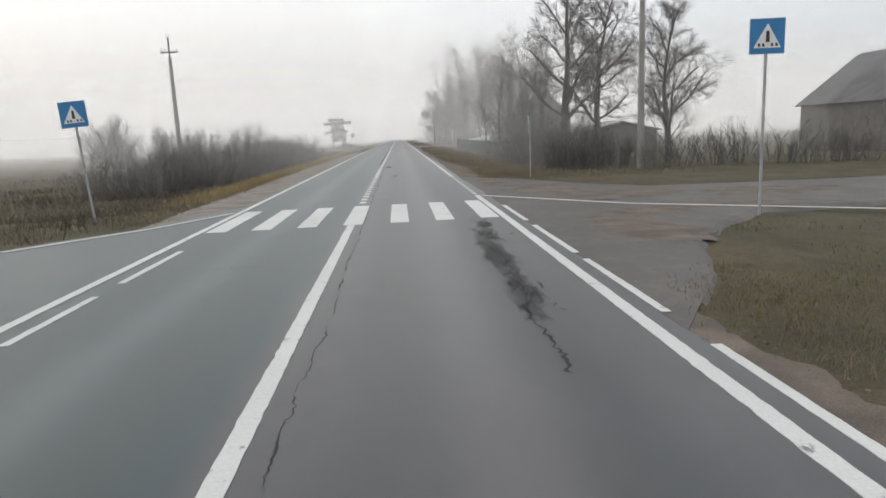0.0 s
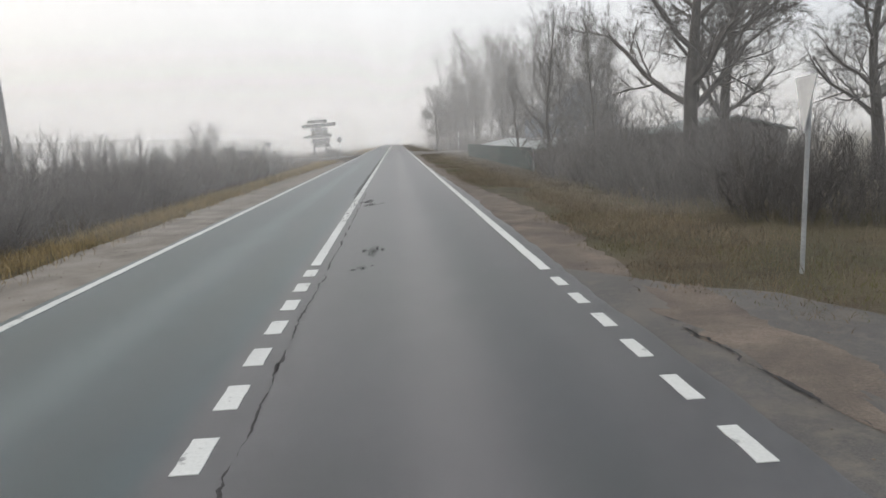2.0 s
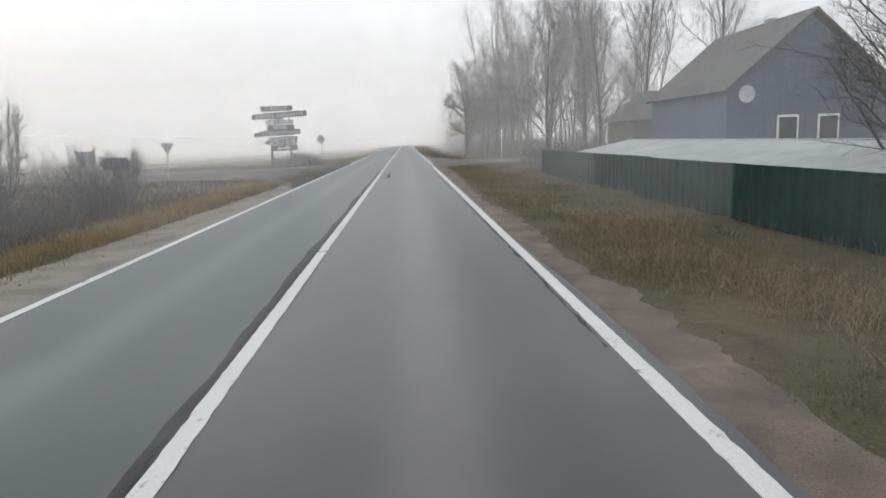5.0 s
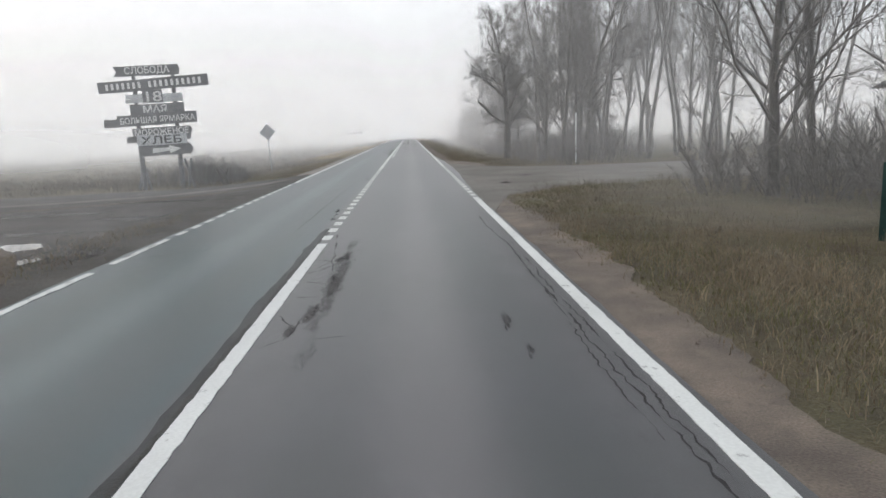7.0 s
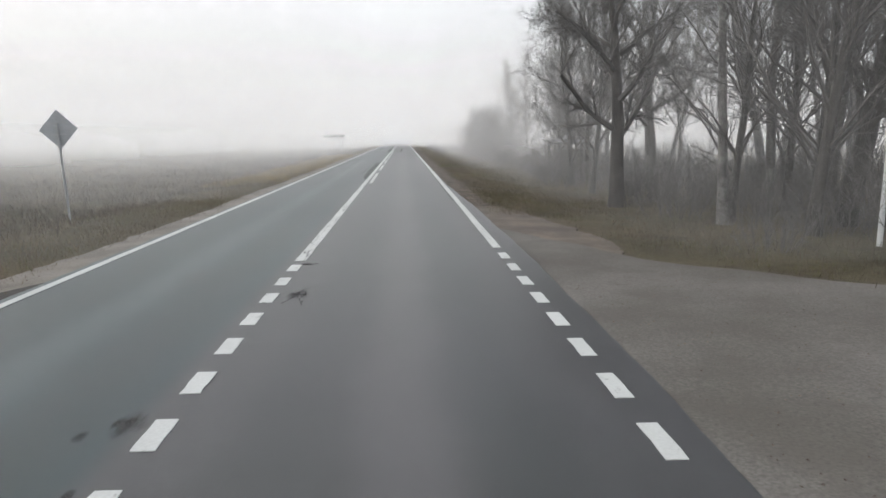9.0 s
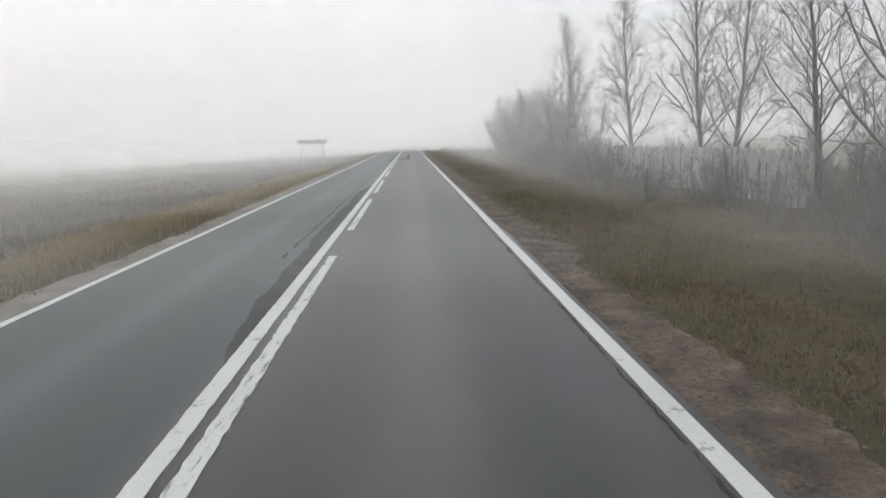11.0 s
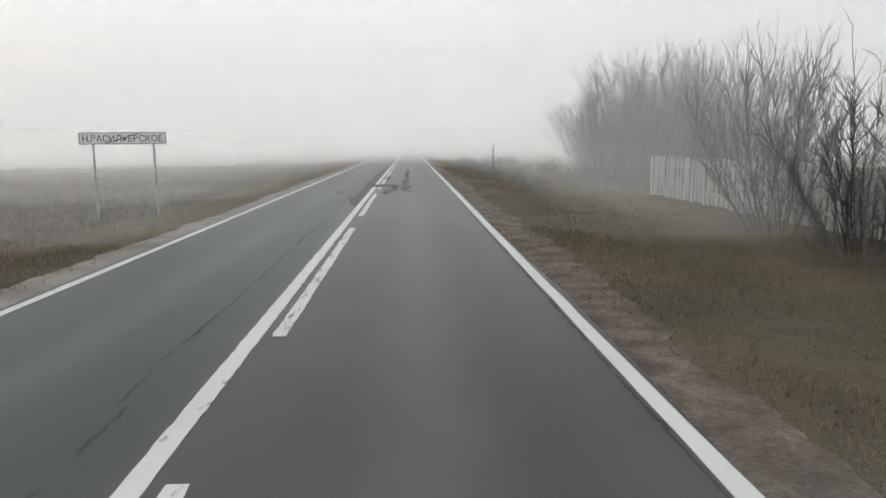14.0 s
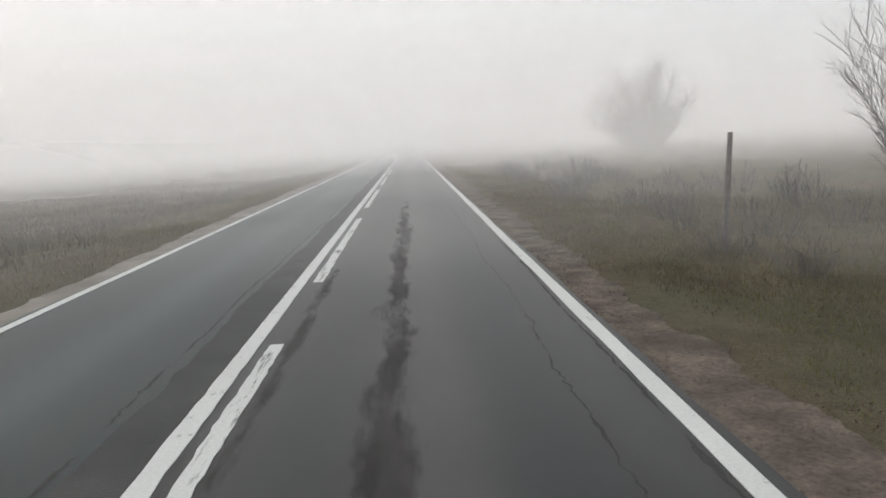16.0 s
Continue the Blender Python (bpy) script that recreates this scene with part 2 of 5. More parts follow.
    mp2 = n.new("ShaderNodeMapping")
    mp2.inputs["Scale"].default_value = (1.0, 0.5, 1.0)
    l.new(geo.outputs["Position"], mp2.inputs[0])
    l.new(mp2.outputs[0], mot.inputs[0])
    mr = n.new("ShaderNodeMapRange")
    mr.inputs[1].default_value, mr.inputs[2].default_value = 0.25, 0.75
    mr.inputs[3].default_value, mr.inputs[4].default_value = 0.80, 1.20
    l.new(mot.outputs[0], mr.inputs[0])
    mm = n.new("ShaderNodeMix")
    mm.data_type = "RGBA"
    mm.blend_type = "MULTIPLY"
    mm.inputs[0].default_value = 1
    l.new(dark.outputs[2], mm.inputs[6])
    l.new(mr.outputs[0], mm.inputs[7])
    out = mm.outputs[2]
    # the pale band at x = -1.6 is a shiny streak painted into the colour
    for c, half, soft, k, col in ((0.85, 0.28, 0.25, 0.55, (0.056, 0.060, 0.062)), (2.4, 0.32, 0.28, 0.65, (0.048, 0.053, 0.055)), (-0.8, 0.3, 0.25, 0.75, (0.036, 0.052, 0.053)), (-2.4, 0.3, 0.28, 0.75, (0.034, 0.050, 0.052)), (-1.6, 0.24, 0.2, 0.6, (0.095, 0.124, 0.127)), (1.65, 0.28, 0.22, 0.5, (0.140, 0.133, 0.134))):
        o = band(c, half, soft)
        kk = n.new("ShaderNodeMath")
        kk.operation = "MULTIPLY"
        kk.inputs[1].default_value = k
        l.new(o, kk.inputs[0])
        mx = n.new("ShaderNodeMix")
        mx.data_type = "RGBA"
        mx.inputs[7].default_value = (*col, 1)
        l.new(kk.outputs[0], mx.inputs[0])
        l.new(out, mx.inputs[6])
        out = mx.outputs[2]
    # the base colour darkens gradually along the road, from y 70 to 200
    old = n.new("ShaderNodeMapRange")
    old.inputs[1].default_value, old.inputs[2].default_value = 70, 200
    old.inputs[3].default_value, old.inputs[4].default_value = 1.0, 0.6
    l.new(sepp.outputs[1], old.inputs[0])
    fin = n.new("ShaderNodeMix")
    fin.data_type = "RGBA"
    fin.blend_type = "MULTIPLY"
    fin.inputs[0].default_value = 1
    l.new(out, fin.inputs[6])
    l.new(old.outputs[0], fin.inputs[7])
    l.new(fin.outputs[2], b.inputs["Base Color"])
    # the specular level falls along y too
    gloss = n.new("ShaderNodeMapRange")
    gloss.inputs[1].default_value, gloss.inputs[2].default_value = 70, 180
    gloss.inputs[3].default_value, gloss.inputs[4].default_value = 0.33, 0.14
    l.new(sepp.outputs[1], gloss.inputs[0])
    l.new(gloss.outputs[0], b.inputs["Specular IOR Level"])
    return m


def stain_material():
    """A soft-edged oily stain, blotched by noise, fading out towards its rim."""
    m = mat("oily_stain", (0.026, 0.022, 0.022), 0.5, 0.2, 0.6, 60, 0.2, spec=0.35)
    n, l = m.node_tree.nodes, m.node_tree.links
    b = n["Principled BSDF"]
    tc = n.new("ShaderNodeTexCoord")
    sub = n.new("ShaderNodeVectorMath")
    sub.operation = "SUBTRACT"
    sub.inputs[1].default_value = (0.5, 0.5, 0)
    l.new(tc.outputs["Generated"], sub.inputs[0])
    sp = n.new("ShaderNodeSeparateXYZ")
    l.new(sub.outputs[0], sp.inputs[0])
    cb = n.new("ShaderNodeCombineXYZ")
    l.new(sp.outputs[0], cb.inputs[0])
    l.new(sp.outputs[1], cb.inputs[1])
    ln = n.new("ShaderNodeVectorMath")
    ln.operation = "LENGTH"
    l.new(cb.outputs[0], ln.inputs[0])
    ns = n.new("ShaderNodeTexNoise")
    ns.inputs["Scale"].default_value, ns.inputs["Detail"].default_value, ns.inputs["Roughness"].default_value = 3.5, 7, 0.65
    lay = n.new("ShaderNodeMapping")
    lay.inputs["Scale"].default_value = (1.0, 0.22, 1.0)
    l.new(n["Geometry"].outputs["Position"], lay.inputs[0])
    l.new(lay.outputs[0], ns.inputs[0])
    ad = n.new("ShaderNodeMath")
    ad.operation = "MULTIPLY_ADD"
    ad.inputs[1].default_value = 1.1
    l.new(ns.outputs[0], ad.inputs[0])
    l.new(ln.outputs[1] if len(ln.outputs) > 1 else ln.outputs[0], ad.inputs[2])
    r = n.new("ShaderNodeMapRange")
    r.interpolation_type = "SMOOTHSTEP"
    r.inputs[1].default_value, r.inputs[2].default_value = 0.62, 0.9
    r.inputs[3].default_value, r.inputs[4].default_value = 0.52, 0.0
    l.new(ad.outputs[0], r.inputs[0])
    l.new(r.outputs[0], b.inputs["Alpha"])
    return m


PAINT = paint_material()
WORNPAINT = paint_material("flaking_road_paint", 0.53, 0.63, 3.0, (3.5, 0.45, 1))
ASPHALT = asphalt_material()
PATCH = mat("dark_asphalt_patch", (0.030, 0.030, 0.032), 0.55, 0.25, 0.8, 90, 0.4, bump_dist=0.008, spec=0.2)
SEAM = mat("dark_seam", (0.046, 0.048, 0.049), 0.5, 0.35, 0.7, 60, 0.4, color2=(0.024, 0.026, 0.027), bump_dist=0.008, spec=0.19)
STAIN = stain_material()
CRACK = mat("tar_crack", (0.030, 0.028, 0.028), 0.6, 0.3, 0.5, 60, 0.3, spec=0.3)


# ---- builders ----
def mesh_of(verts, faces, name="mesh", smooth=False):
    me = bpy.data.meshes.new(name)
    me.from_pydata(verts, [], faces)
    if smooth:
        me.polygons.foreach_set("use_smooth", [True] * len(me.polygons))
    me.update()
    return me


def piece(name, me, material, parent=None, label="", at=None):
    """Links a mesh as one object, under a thing if one is given."""
    ob = new(name, me)
    if material and not me.materials:
        me.materials.append(material)
    if parent:
        ob.parent = parent
    if at is not None:
        ob.matrix_basis = at
    if label:
        ob["label"] = label
    return ob


def part(name, bm, material, parent=None, label="", at=None):
    me = bpy.data.meshes.new(name)
    bm.normal_update()
    bm.to_mesh(me)
    bm.free()
    return piece(name, me, material, parent, label, at)


def thing(name, m, label, category, group="", kind=""):
    ob = new(name)
    ob.empty_display_size = 0.2
    ob.matrix_basis = m
    return tagged(ob, label, category, group, kind)


def box(sx, sy, sz, m=None, bevel=0.0, bm=None):
    """A box centred on the origin of m, with bevelled edges."""
    b = bm or bmesh.new()
    vs = bmesh.ops.create_cube(b, size=1.0, matrix=(m or Matrix()) @ Matrix.Diagonal((sx, sy, sz, 1)))["verts"]
    if bevel:
        es = list({e for v in vs for e in v.link_edges})
        bmesh.ops.bevel(b, geom=es, offset=bevel, segments=2, affect="EDGES")
    return b


def rod(r1, r2, h, m=None, seg=12, bm=None):
    """A tapered round post standing on the origin of m."""
    b = bm or bmesh.new()
    bmesh.ops.create_cone(b, cap_ends=True, segments=seg, radius1=r1, radius2=r2, depth=h, matrix=(m or Matrix()) @ Matrix.Translation((0, 0, h / 2)))
    return b


def plate(pts, thick, m=None, bm=None):
    """An upright plate: a polygon in x, z with its face towards -y."""
    b = bm or bmesh.new()
    m = m or Matrix()
    front = [b.verts.new(m @ Vector((x, -thick / 2, z))) for x, z in pts]
    back = [b.verts.new(m @ Vector((x, thick / 2, z))) for x, z in pts]
    b.faces.new(front)
    b.faces.new(back[::-1])
    k = len(pts)
    for i in range(k):
        b.faces.new((front[i], back[i], back[(i + 1) % k], front[(i + 1) % k]))
    bmesh.ops.recalc_face_normals(b, faces=b.faces)
    return b


def lettering(text, height, width, material, parent, m, name="lettering"):
    """Words in the built-in font, as a mesh fitted to a width."""
    cu = bpy.data.curves.new(name, "FONT")
    cu.body, cu.size, cu.extrude, cu.align_x, cu.align_y = text, height * 1.38, 0.004, "CENTER", "CENTER"
    cu.offset = height * 0.018
    tmp = new(name, cu)
    dep = bpy.context.evaluated_depsgraph_get()
    me = bpy.data.meshes.new_from_object(tmp.evaluated_get(dep))
    bpy.data.objects.remove(tmp)
    xs = [v.co.x for v in me.vertices]
    ys = [v.co.y for v in me.vertices]
    k = width / (max(xs) - min(xs))
    cy = (max(ys) + min(ys)) / 2
    for v in me.vertices:
        v.co.x *= k
        v.co.y -= cy
    return piece(name, me, material, parent, "", m @ pose(0, 0, 0, 90, 0, 0))


# ---- ground, road and markings ----
LANE = 3.33
LEFT = -3.08


def rnd(seed):
    return np.random.default_rng(seed)


def ground_z(x, y):
    """Height of the land: a low embankment with a shallow ditch, flat at the side roads."""
    d = abs(x)
    if d < 4.6:
        return -0.035
    flat = 0.0
    if x < 0:
        flat = max(0, 1 - abs(y - 101) / 24) if y > 60 else max(0, min(1, (20 - y) / 6))
        drop = 0.42
    else:
        flat = max(0, 1 - abs(y - 112) / 26) if y > 60 else max(0, 1 - abs(y - 17) / 22)
        drop = 0.16
    flat = min(1, flat * 2)
    k = min(1, (d - 4.6) / 4.5)
    k = k * k * (3 - 2 * k)
    z = -0.035 - drop * k * (1 - 0.85 * flat)
    bumps = 0.13 * noise.noise((x * 0.25, y * 0.25, 0)) + 0.08 * noise.noise((x * 0.7, y * 0.6, 3)) + 0.05 * noise.noise((x * 1.3, y * 0.9, 6))
    return z + bumps * min(1, max(0, (d - 5.2) / 2)) * (1 - 0.7 * flat) - 0.02 * (d > 4.7)


def grid_sheet(xs, ys, zf):
    verts = [(x, y, zf(x, y)) for y in ys for x in xs]
    n = len(xs)
    faces = [(j * n + i, j * n + i + 1, (j + 1) * n + i + 1, (j + 1) * n + i) for j in range(len(ys) - 1) for i in range(n - 1)]
    return verts, faces


near_x = [4.2 + 0.35 * i for i in range(30)] + [15, 16.5, 18.5, 21, 25, 30, 40, 60, 100, 200, 500, 1500]
gx = sorted([-x for x in near_x] + [-2, 0, 2] + near_x)
gy = [-400, -150, -60, -30] + [-20 + 0.8 * i for i in range(345)] + [260, 270, 290, 330, 400, 550, 900, 1800]
v, fc = grid_sheet(gx, gy, ground_z)
tagged(piece("ground", mesh_of(v, fc, "ground", True), GRASS), "brownish autumn grass and bare soil beside the road", "ground", kind="structure")


def strip(name, left, right, y0, y1, z, material, label, category, step=0.5, thick=0.03, kind="structure", parent=None):
    """A slab along the road with edges given as functions of y."""
    n = max(1, int((y1 - y0) / step))
    verts, faces = [], []
    for i in range(n + 1):
        y = y0 + (y1 - y0) * i / n
        a, b = left(y), right(y)
        verts += [(a, y, z - thick), (a, y, z), (b, y, z), (b, y, z - thick)]
    for i in range(n):
        k = 4 * i
        for j in range(3):
            faces.append((k + j, k + j + 1, k + 5 + j, k + 4 + j))
    faces += [(0, 1, 2, 3), (4 * n + 3, 4 * n + 2, 4 * n + 1, 4 * n)]
    ob = piece(name, mesh_of(verts, faces, name), material, parent)
    return tagged(ob, label, category, kind=kind) if not parent else ob


def wob(amp, freq, seed):
    return lambda y: amp * (noise.noise((y * freq, seed, 0)) + 0.5 * noise.noise((y * freq * 4, seed, 5)) + 0.3 * noise.noise((y * freq * 15, seed, 9)))


wr, wl2 = wob(0.12, 0.2, 1.5), wob(0.10, 0.2, 7.5)
road = strip("road", lambda y: LEFT - 0.15 + 0.7 * wl2(y), lambda y: LANE + 0.32 - 0.19 * max(0, min(1, (y - 48) / 20)) + 0.26 * max(0, min(1, 1.6 - abs(y - 120) / 10)) + (1 - 0.6 * max(0, min(1, (y - 48) / 20))) * wr(y), -60, 700, 0.0, ASPHALT, "worn grey asphalt two-lane road with patched cracks", "road", 0.25, 0.06)
sr, sl = wob(0.35, 0.12, 21.5), wob(0.25, 0.15, 33.5)
ragged = wob(0.16, 1.3, 45.5)
strip("shoulder_right", lambda y: LANE + 0.02, lambda y: LANE + 0.72 + 0.8 * sr(y) + 0.75 * max(0, 1 - abs(y - 34) / 16) + 0.3 * max(0, 1 - abs(y - 92) / 14) + 1.5 * max(0, 1 - abs(y - 120) / 9) + 0.9 * ragged(y), -60, 127, -0.018, GRAVEL, "sandy gravel shoulder with crumbled edge", "shoulder", 0.12, 0.05)
strip("shoulder_right", lambda y: LANE + 0.02, lambda y: LANE + 0.85 + 0.6 * sr(y) + 1.2 * ragged(y), 127, 500, -0.018, CRUMBS, "dark crumbled verge of grit, soil and dead leaves", "shoulder", 0.12, 0.05)
strip("shoulder_left", lambda y: LEFT - 0.72 + 0.7 * sl(y) - 1.0 * max(0, min(1, (100 - y) / 45)) + 0.7 * ragged(y + 400), lambda y: LEFT - 0.03, -60, 500, -0.018, GREYGRAVEL, "pale gravel shoulder with crumbled edge", "shoulder", 0.12, 0.05)


def apron(name, pts, z, material, label):
    """A flat side-road mouth with a rough outline."""
    out = []
    k = len(pts)
    for i in range(k):
        (ax, ay), (bx, by) = pts[i], pts[(i + 1) % k]
        n = max(2, int(math.hypot(bx - ax, by - ay) / 0.4))
        for j in range(n):
            t = j / n
            x, y = ax + (bx - ax) * t, ay + (by - ay) * t
            w = 0.14 if abs(x) > 4.2 else 0.0
            out.append((x + w * noise.noise((x, y, 4)), y + 2 * w * noise.noise((x * 0.8, y * 0.8, 8))))
    bm = bmesh.new()
    vs = [bm.verts.new((x, y, z)) for x, y in out]
    f = bm.faces.new(vs)
    mid = (0, sum(q[1] for q in pts) / len(pts))
    ex = bmesh.ops.extrude_face_region(bm, geom=[f])
    for g in ex["geom"]:
        if isinstance(g, bmesh.types.BMVert):
            g.co.z -= 0.25
            if abs(g.co.x) > 4.0:
                g.co.x, g.co.y = mid[0] + (g.co.x - mid[0]) * 1.02, g.co.y + (1.1 if g.co.y > mid[1] else -1.1)
    bmesh.ops.recalc_face_normals(bm, faces=bm.faces)
    bmesh.ops.triangulate(bm, faces=[q for q in bm.faces if len(q.verts) > 4])
    return tagged(part(name, bm, material), label, "side road", kind="structure")


apron("side_road", [(-3.2, 18.25), (-4.6, 13.85), (-6.4, 10.95), (-10, 7.75), (-16, 5.25), (-40, 0.25), (-40, -13.75), (-16, -9.75), (-8, -13.75), (-3.2, -25.75)], -0.010, ASPHALT, "grey asphalt side road mouth")
apron("side_road", [(3.38, 3.75), (4.8, 6.25), (6, 9.25), (7.5, 11.45), (9, 13.05), (14, 13.45), (40, 12.25), (40, 22.25), (14, 19.75), (9, 19.75), (7.4, 21.75), (5.6, 25.75), (3.38, 28.25)], -0.010, DUSTY, "grey asphalt side road mouth strewn with sand")
apron("side_road", [(-3.2, 83), (-4.6, 88), (-6.5, 92), (-11, 93.5), (-20, 95), (-45, 97), (-45, 107), (-20, 107), (-12, 108), (-7, 109.5), (-5, 112.5), (-3.2, 117)], -0.010, MUD, "worn muddy side road mouth with broken paint")
apron("side_road", [(3.38, 97.5), (4.3, 102), (6.3, 104.6), (9.5, 106), (20, 108), (45, 110), (45, 119), (20, 117), (10, 115.5), (7.6, 116.2), (5.6, 118), (4.4, 120.5), (3.38, 123)], -0.010, DIRT, "grey muddy side road mouth")

PAINTZ = 0.006


def mark(x, y0, y1, w=0.15, wear=0.012, seed=0, paint=None):
    """One painted stripe of a line along the road."""
    n = max(2, min(600, int((y1 - y0) / 0.12)))
    def edge(side, k):
        return lambda y: x + side * w / 2 + wear * (0.5 * noise.noise((y * 1.1, seed + k, 3)) + noise.noise((y * 7, seed + k, 6)) + 0.8 * noise.noise((y * 19, seed + k, 8)))

    ob = strip("road_marking", edge(-1, 0), edge(1, 50), y0, y1, PAINTZ, paint or PAINT, "", "", (y1 - y0) / n, 0.007, parent=road)
    return ob


# centre line
mark(0, -40, 12.74, seed=1)
for i in range(12):
    y = 28.32 - i * 0.985
    mark(0, y, y + 0.5, 0.17, 0.008, 20 + i)
mark(0, 29.2, 35.05, seed=3)
for a, b in ((35.2, 37.45), (37.55, 38.85), (39, 39.55), (39.7, 40.55), (40.75, 41.2), (41.3, 41.85), (41.95, 44.05), (44.15, 46.45), (46.55, 66), (66.1, 94.05)):
    mark(0, a, b, 0.15, 0.03 if b < 50 else 0.015, int(a), WORNPAINT if b < 47 else PAINT)
for i in range(24):
    y = 94.5 + i * 0.993
    mark(0, y, y + 0.5, 0.16, 0.01, 60 + i)
mark(0, 118.2, 127, 0.17, 0.02, 5, WORNPAINT)
mark(0, 127.1, 185, 0.16, 0.014, seed=6)
mark(0, 185, 206.9, 0.16, 0.03, seed=16)
mark(0, 208.75, 320, 0.16, 0.014, seed=7)
mark(0, 320, 600, 0.16, 0.014, seed=8)
# broken line beside it
for a, b in ((137.3, 145.6), (149, 157), (160, 168.3), (171.6, 179.8), (182.8, 191.7), (194.4, 202.7), (205.4, 206.9), (209, 213.95), (217, 225.3), (228.4, 236.7), (239.8, 248), (251, 259)):
    mark(0.245, a, b, 0.14, 0.02, int(a) + 300, WORNPAINT)
# edge lines
mark(LANE, -40, 18.7, seed=9)
for i in range(9):
    y = 19.2 + i * 0.96
    mark(LANE, y, y + 0.5, 0.13, 0.008, 100 + i)
mark(LANE, 27.93, 101.4, seed=10)
for i in range(17):
    y = 101.87 + i * 1.022
    mark(LANE, y, y + 0.55, 0.15, 0.008, 120 + i)
mark(LANE, 119.35, 600, seed=11)
for a, b in ((0.9, 3.7), (4.79, 7.8), (8.35, 11.6), (12.4, 15.5), (-9, -2)):
    mark(3.66, a, b, 0.10, 0.008, seed=int(a) + 400)
mark(LEFT, -40, 86.5, 0.13, seed=12)
mark(LEFT, 86.5, 92.2, 0.12, 0.02, 14, WORNPAINT)
mark(LEFT, 92.9, 95.4, 0.11, 0.02, 15, WORNPAINT)
for i in range(14):
    y = 95.95 + i * 0.98
    mark(LEFT, y, y + 0.55, 0.11, 0.012, 160 + i)
mark(LEFT, 110.45, 600, 0.13, seed=13)
for a, b in ((1.05, 3.85), (4.75, 6.75), (7.55, 10.15)):
    mark(-2.72, a, b, 0.10, 0.008, seed=int(a) + 500)


def slant(x0, y0, x1, y1, w, seed):
    """A painted line that leaves the road at an angle."""
    d = Vector((x1 - x0, y1 - y0))
    nrm = Vector((-d.y, d.x)).normalized() * w / 2
    n = max(3, int(d.length / 0.25))
    verts, faces = [], []
    for i in range(n + 1):
        p = Vector((x0, y0)) + d * i / n
        e = 1 + 0.3 * noise.noise((i * 0.7, seed, 0))
        verts += [(*(p - nrm * e), PAINTZ - 0.004), (*(p + nrm * e), PAINTZ - 0.004), (*(p - nrm * e), PAINTZ - 0.012), (*(p + nrm * e), PAINTZ - 0.012)]
    for i in range(n):
        k = 4 * i
        faces += [(k, k + 4, k + 5, k + 1), (k + 2, k, k + 4, k + 6), (k + 1, k + 3, k + 7, k + 5)]
    piece("road_marking", mesh_of(verts, faces), PAINT, road)


slant(3.45, 18.65, 6.7, 14.85, 0.12, 1)
slant(6.7, 14.85, 13, 10.65, 0.12, 2)
slant(-3.25, 16.3, -4.4, 13.65, 0.12, 3)
slant(-4.4, 13.65, -6.4, 10.55, 0.12, 4)
slant(-6.4, 10.55, -14, 5.25, 0.12, 5)


def puddle(cx, cy, rx, ry, seed):
    """A shallow sheet of water with a wandering shore."""
    k = 40
    verts = [(0, 0, 0)]
    for i in range(k):
        a = 2 * math.pi * i / k
        q = 1 + 0.5 * noise.noise((math.cos(a) * 1.3, math.sin(a) * 1.3, seed)) + 0.25 * noise.noise((math.cos(a) * 4, math.sin(a) * 4, seed + 7))
        verts.append((rx * q * math.cos(a), ry * q * math.sin(a), 0))
    ob = piece("puddle", mesh_of(verts, [(0, 1 + i, 1 + (i + 1) % k) for i in range(k)]), WATER, None, "", pose(cx, cy, -0.0045))
    return tagged(ob, "shallow rain puddle mirroring the pale sky", "puddle", kind="structure")


def sand_drift(cx, cy, rx, ry, seed):
    """A thin ragged sheet of washed-out sand on the asphalt."""
    k = 90
    verts = [(0, 0, 0.004)]
    for i in range(k):
        a = 2 * math.pi * i / k
        c, e = math.cos(a), math.sin(a)
        q = 1 + 0.55 * noise.noise((c * 1.4, e * 1.4, seed)) + 0.35 * noise.noise((c * 4, e * 4, seed + 7)) + 0.2 * noise.noise((c * 13, e * 13, seed + 3))
        verts.append((rx * q * c, ry * q * e, 0))
    ob = piece("sand_drift", mesh_of(verts, [(0, 1 + i, 1 + (i + 1) % k) for i in range(k)]), GRAVEL, None, "", pose(cx, cy, -0.0075))
    return tagged(ob, "thin drift of brown sand on the side road", "sand", kind="structure")


for i, (cx, cy, rx, ry) in enumerate(((5.7, 20.6, 1.1, 2.3), (7.4, 17.6, 1.6, 1.0), (5.6, 10.9, 0.8, 1.9), (8.8, 13.9, 2.2, 0.7), (11.5, 17, 2.0, 1.2), (4.5, 24.6, 0.5, 1.8), (6.6, 13.2, 0.9, 0.6))):
    sand_drift(cx, cy, rx, ry, 11.5 + 3 * i)
puddle(-5.8, 95.1, 0.62, 0.5, 1)
puddle(-7.9, 96.4, 0.5, 0.3, 2)
puddle(-4.7, 93.6, 0.18, 0.3, 3)
puddle(-9.4, 98.6, 0.8, 0.35, 4)
# zebra crossing
for i, x in enumerate((3.0, 2.01, 1.02, 0.03, -0.92, -1.84, -2.73)):
    y0 = 13.15 - 0.12 * (3.0 - x)
    mark(x, y0, y0 + 3.95, 0.40, 0.012, 200 + i)



def stain(cx, cy, rx, ry):
    """A thin oily film on the asphalt."""
    me = mesh_of([(-rx, -ry, 0), (rx, -ry, 0), (rx, ry, 0), (-rx, ry, 0), (0, 0, 0.0005)], [(0, 1, 4), (1, 2, 4), (2, 3, 4), (3, 0, 4)])
    return piece("stain", me, STAIN, road, "", pose(cx, cy, 0.0025))


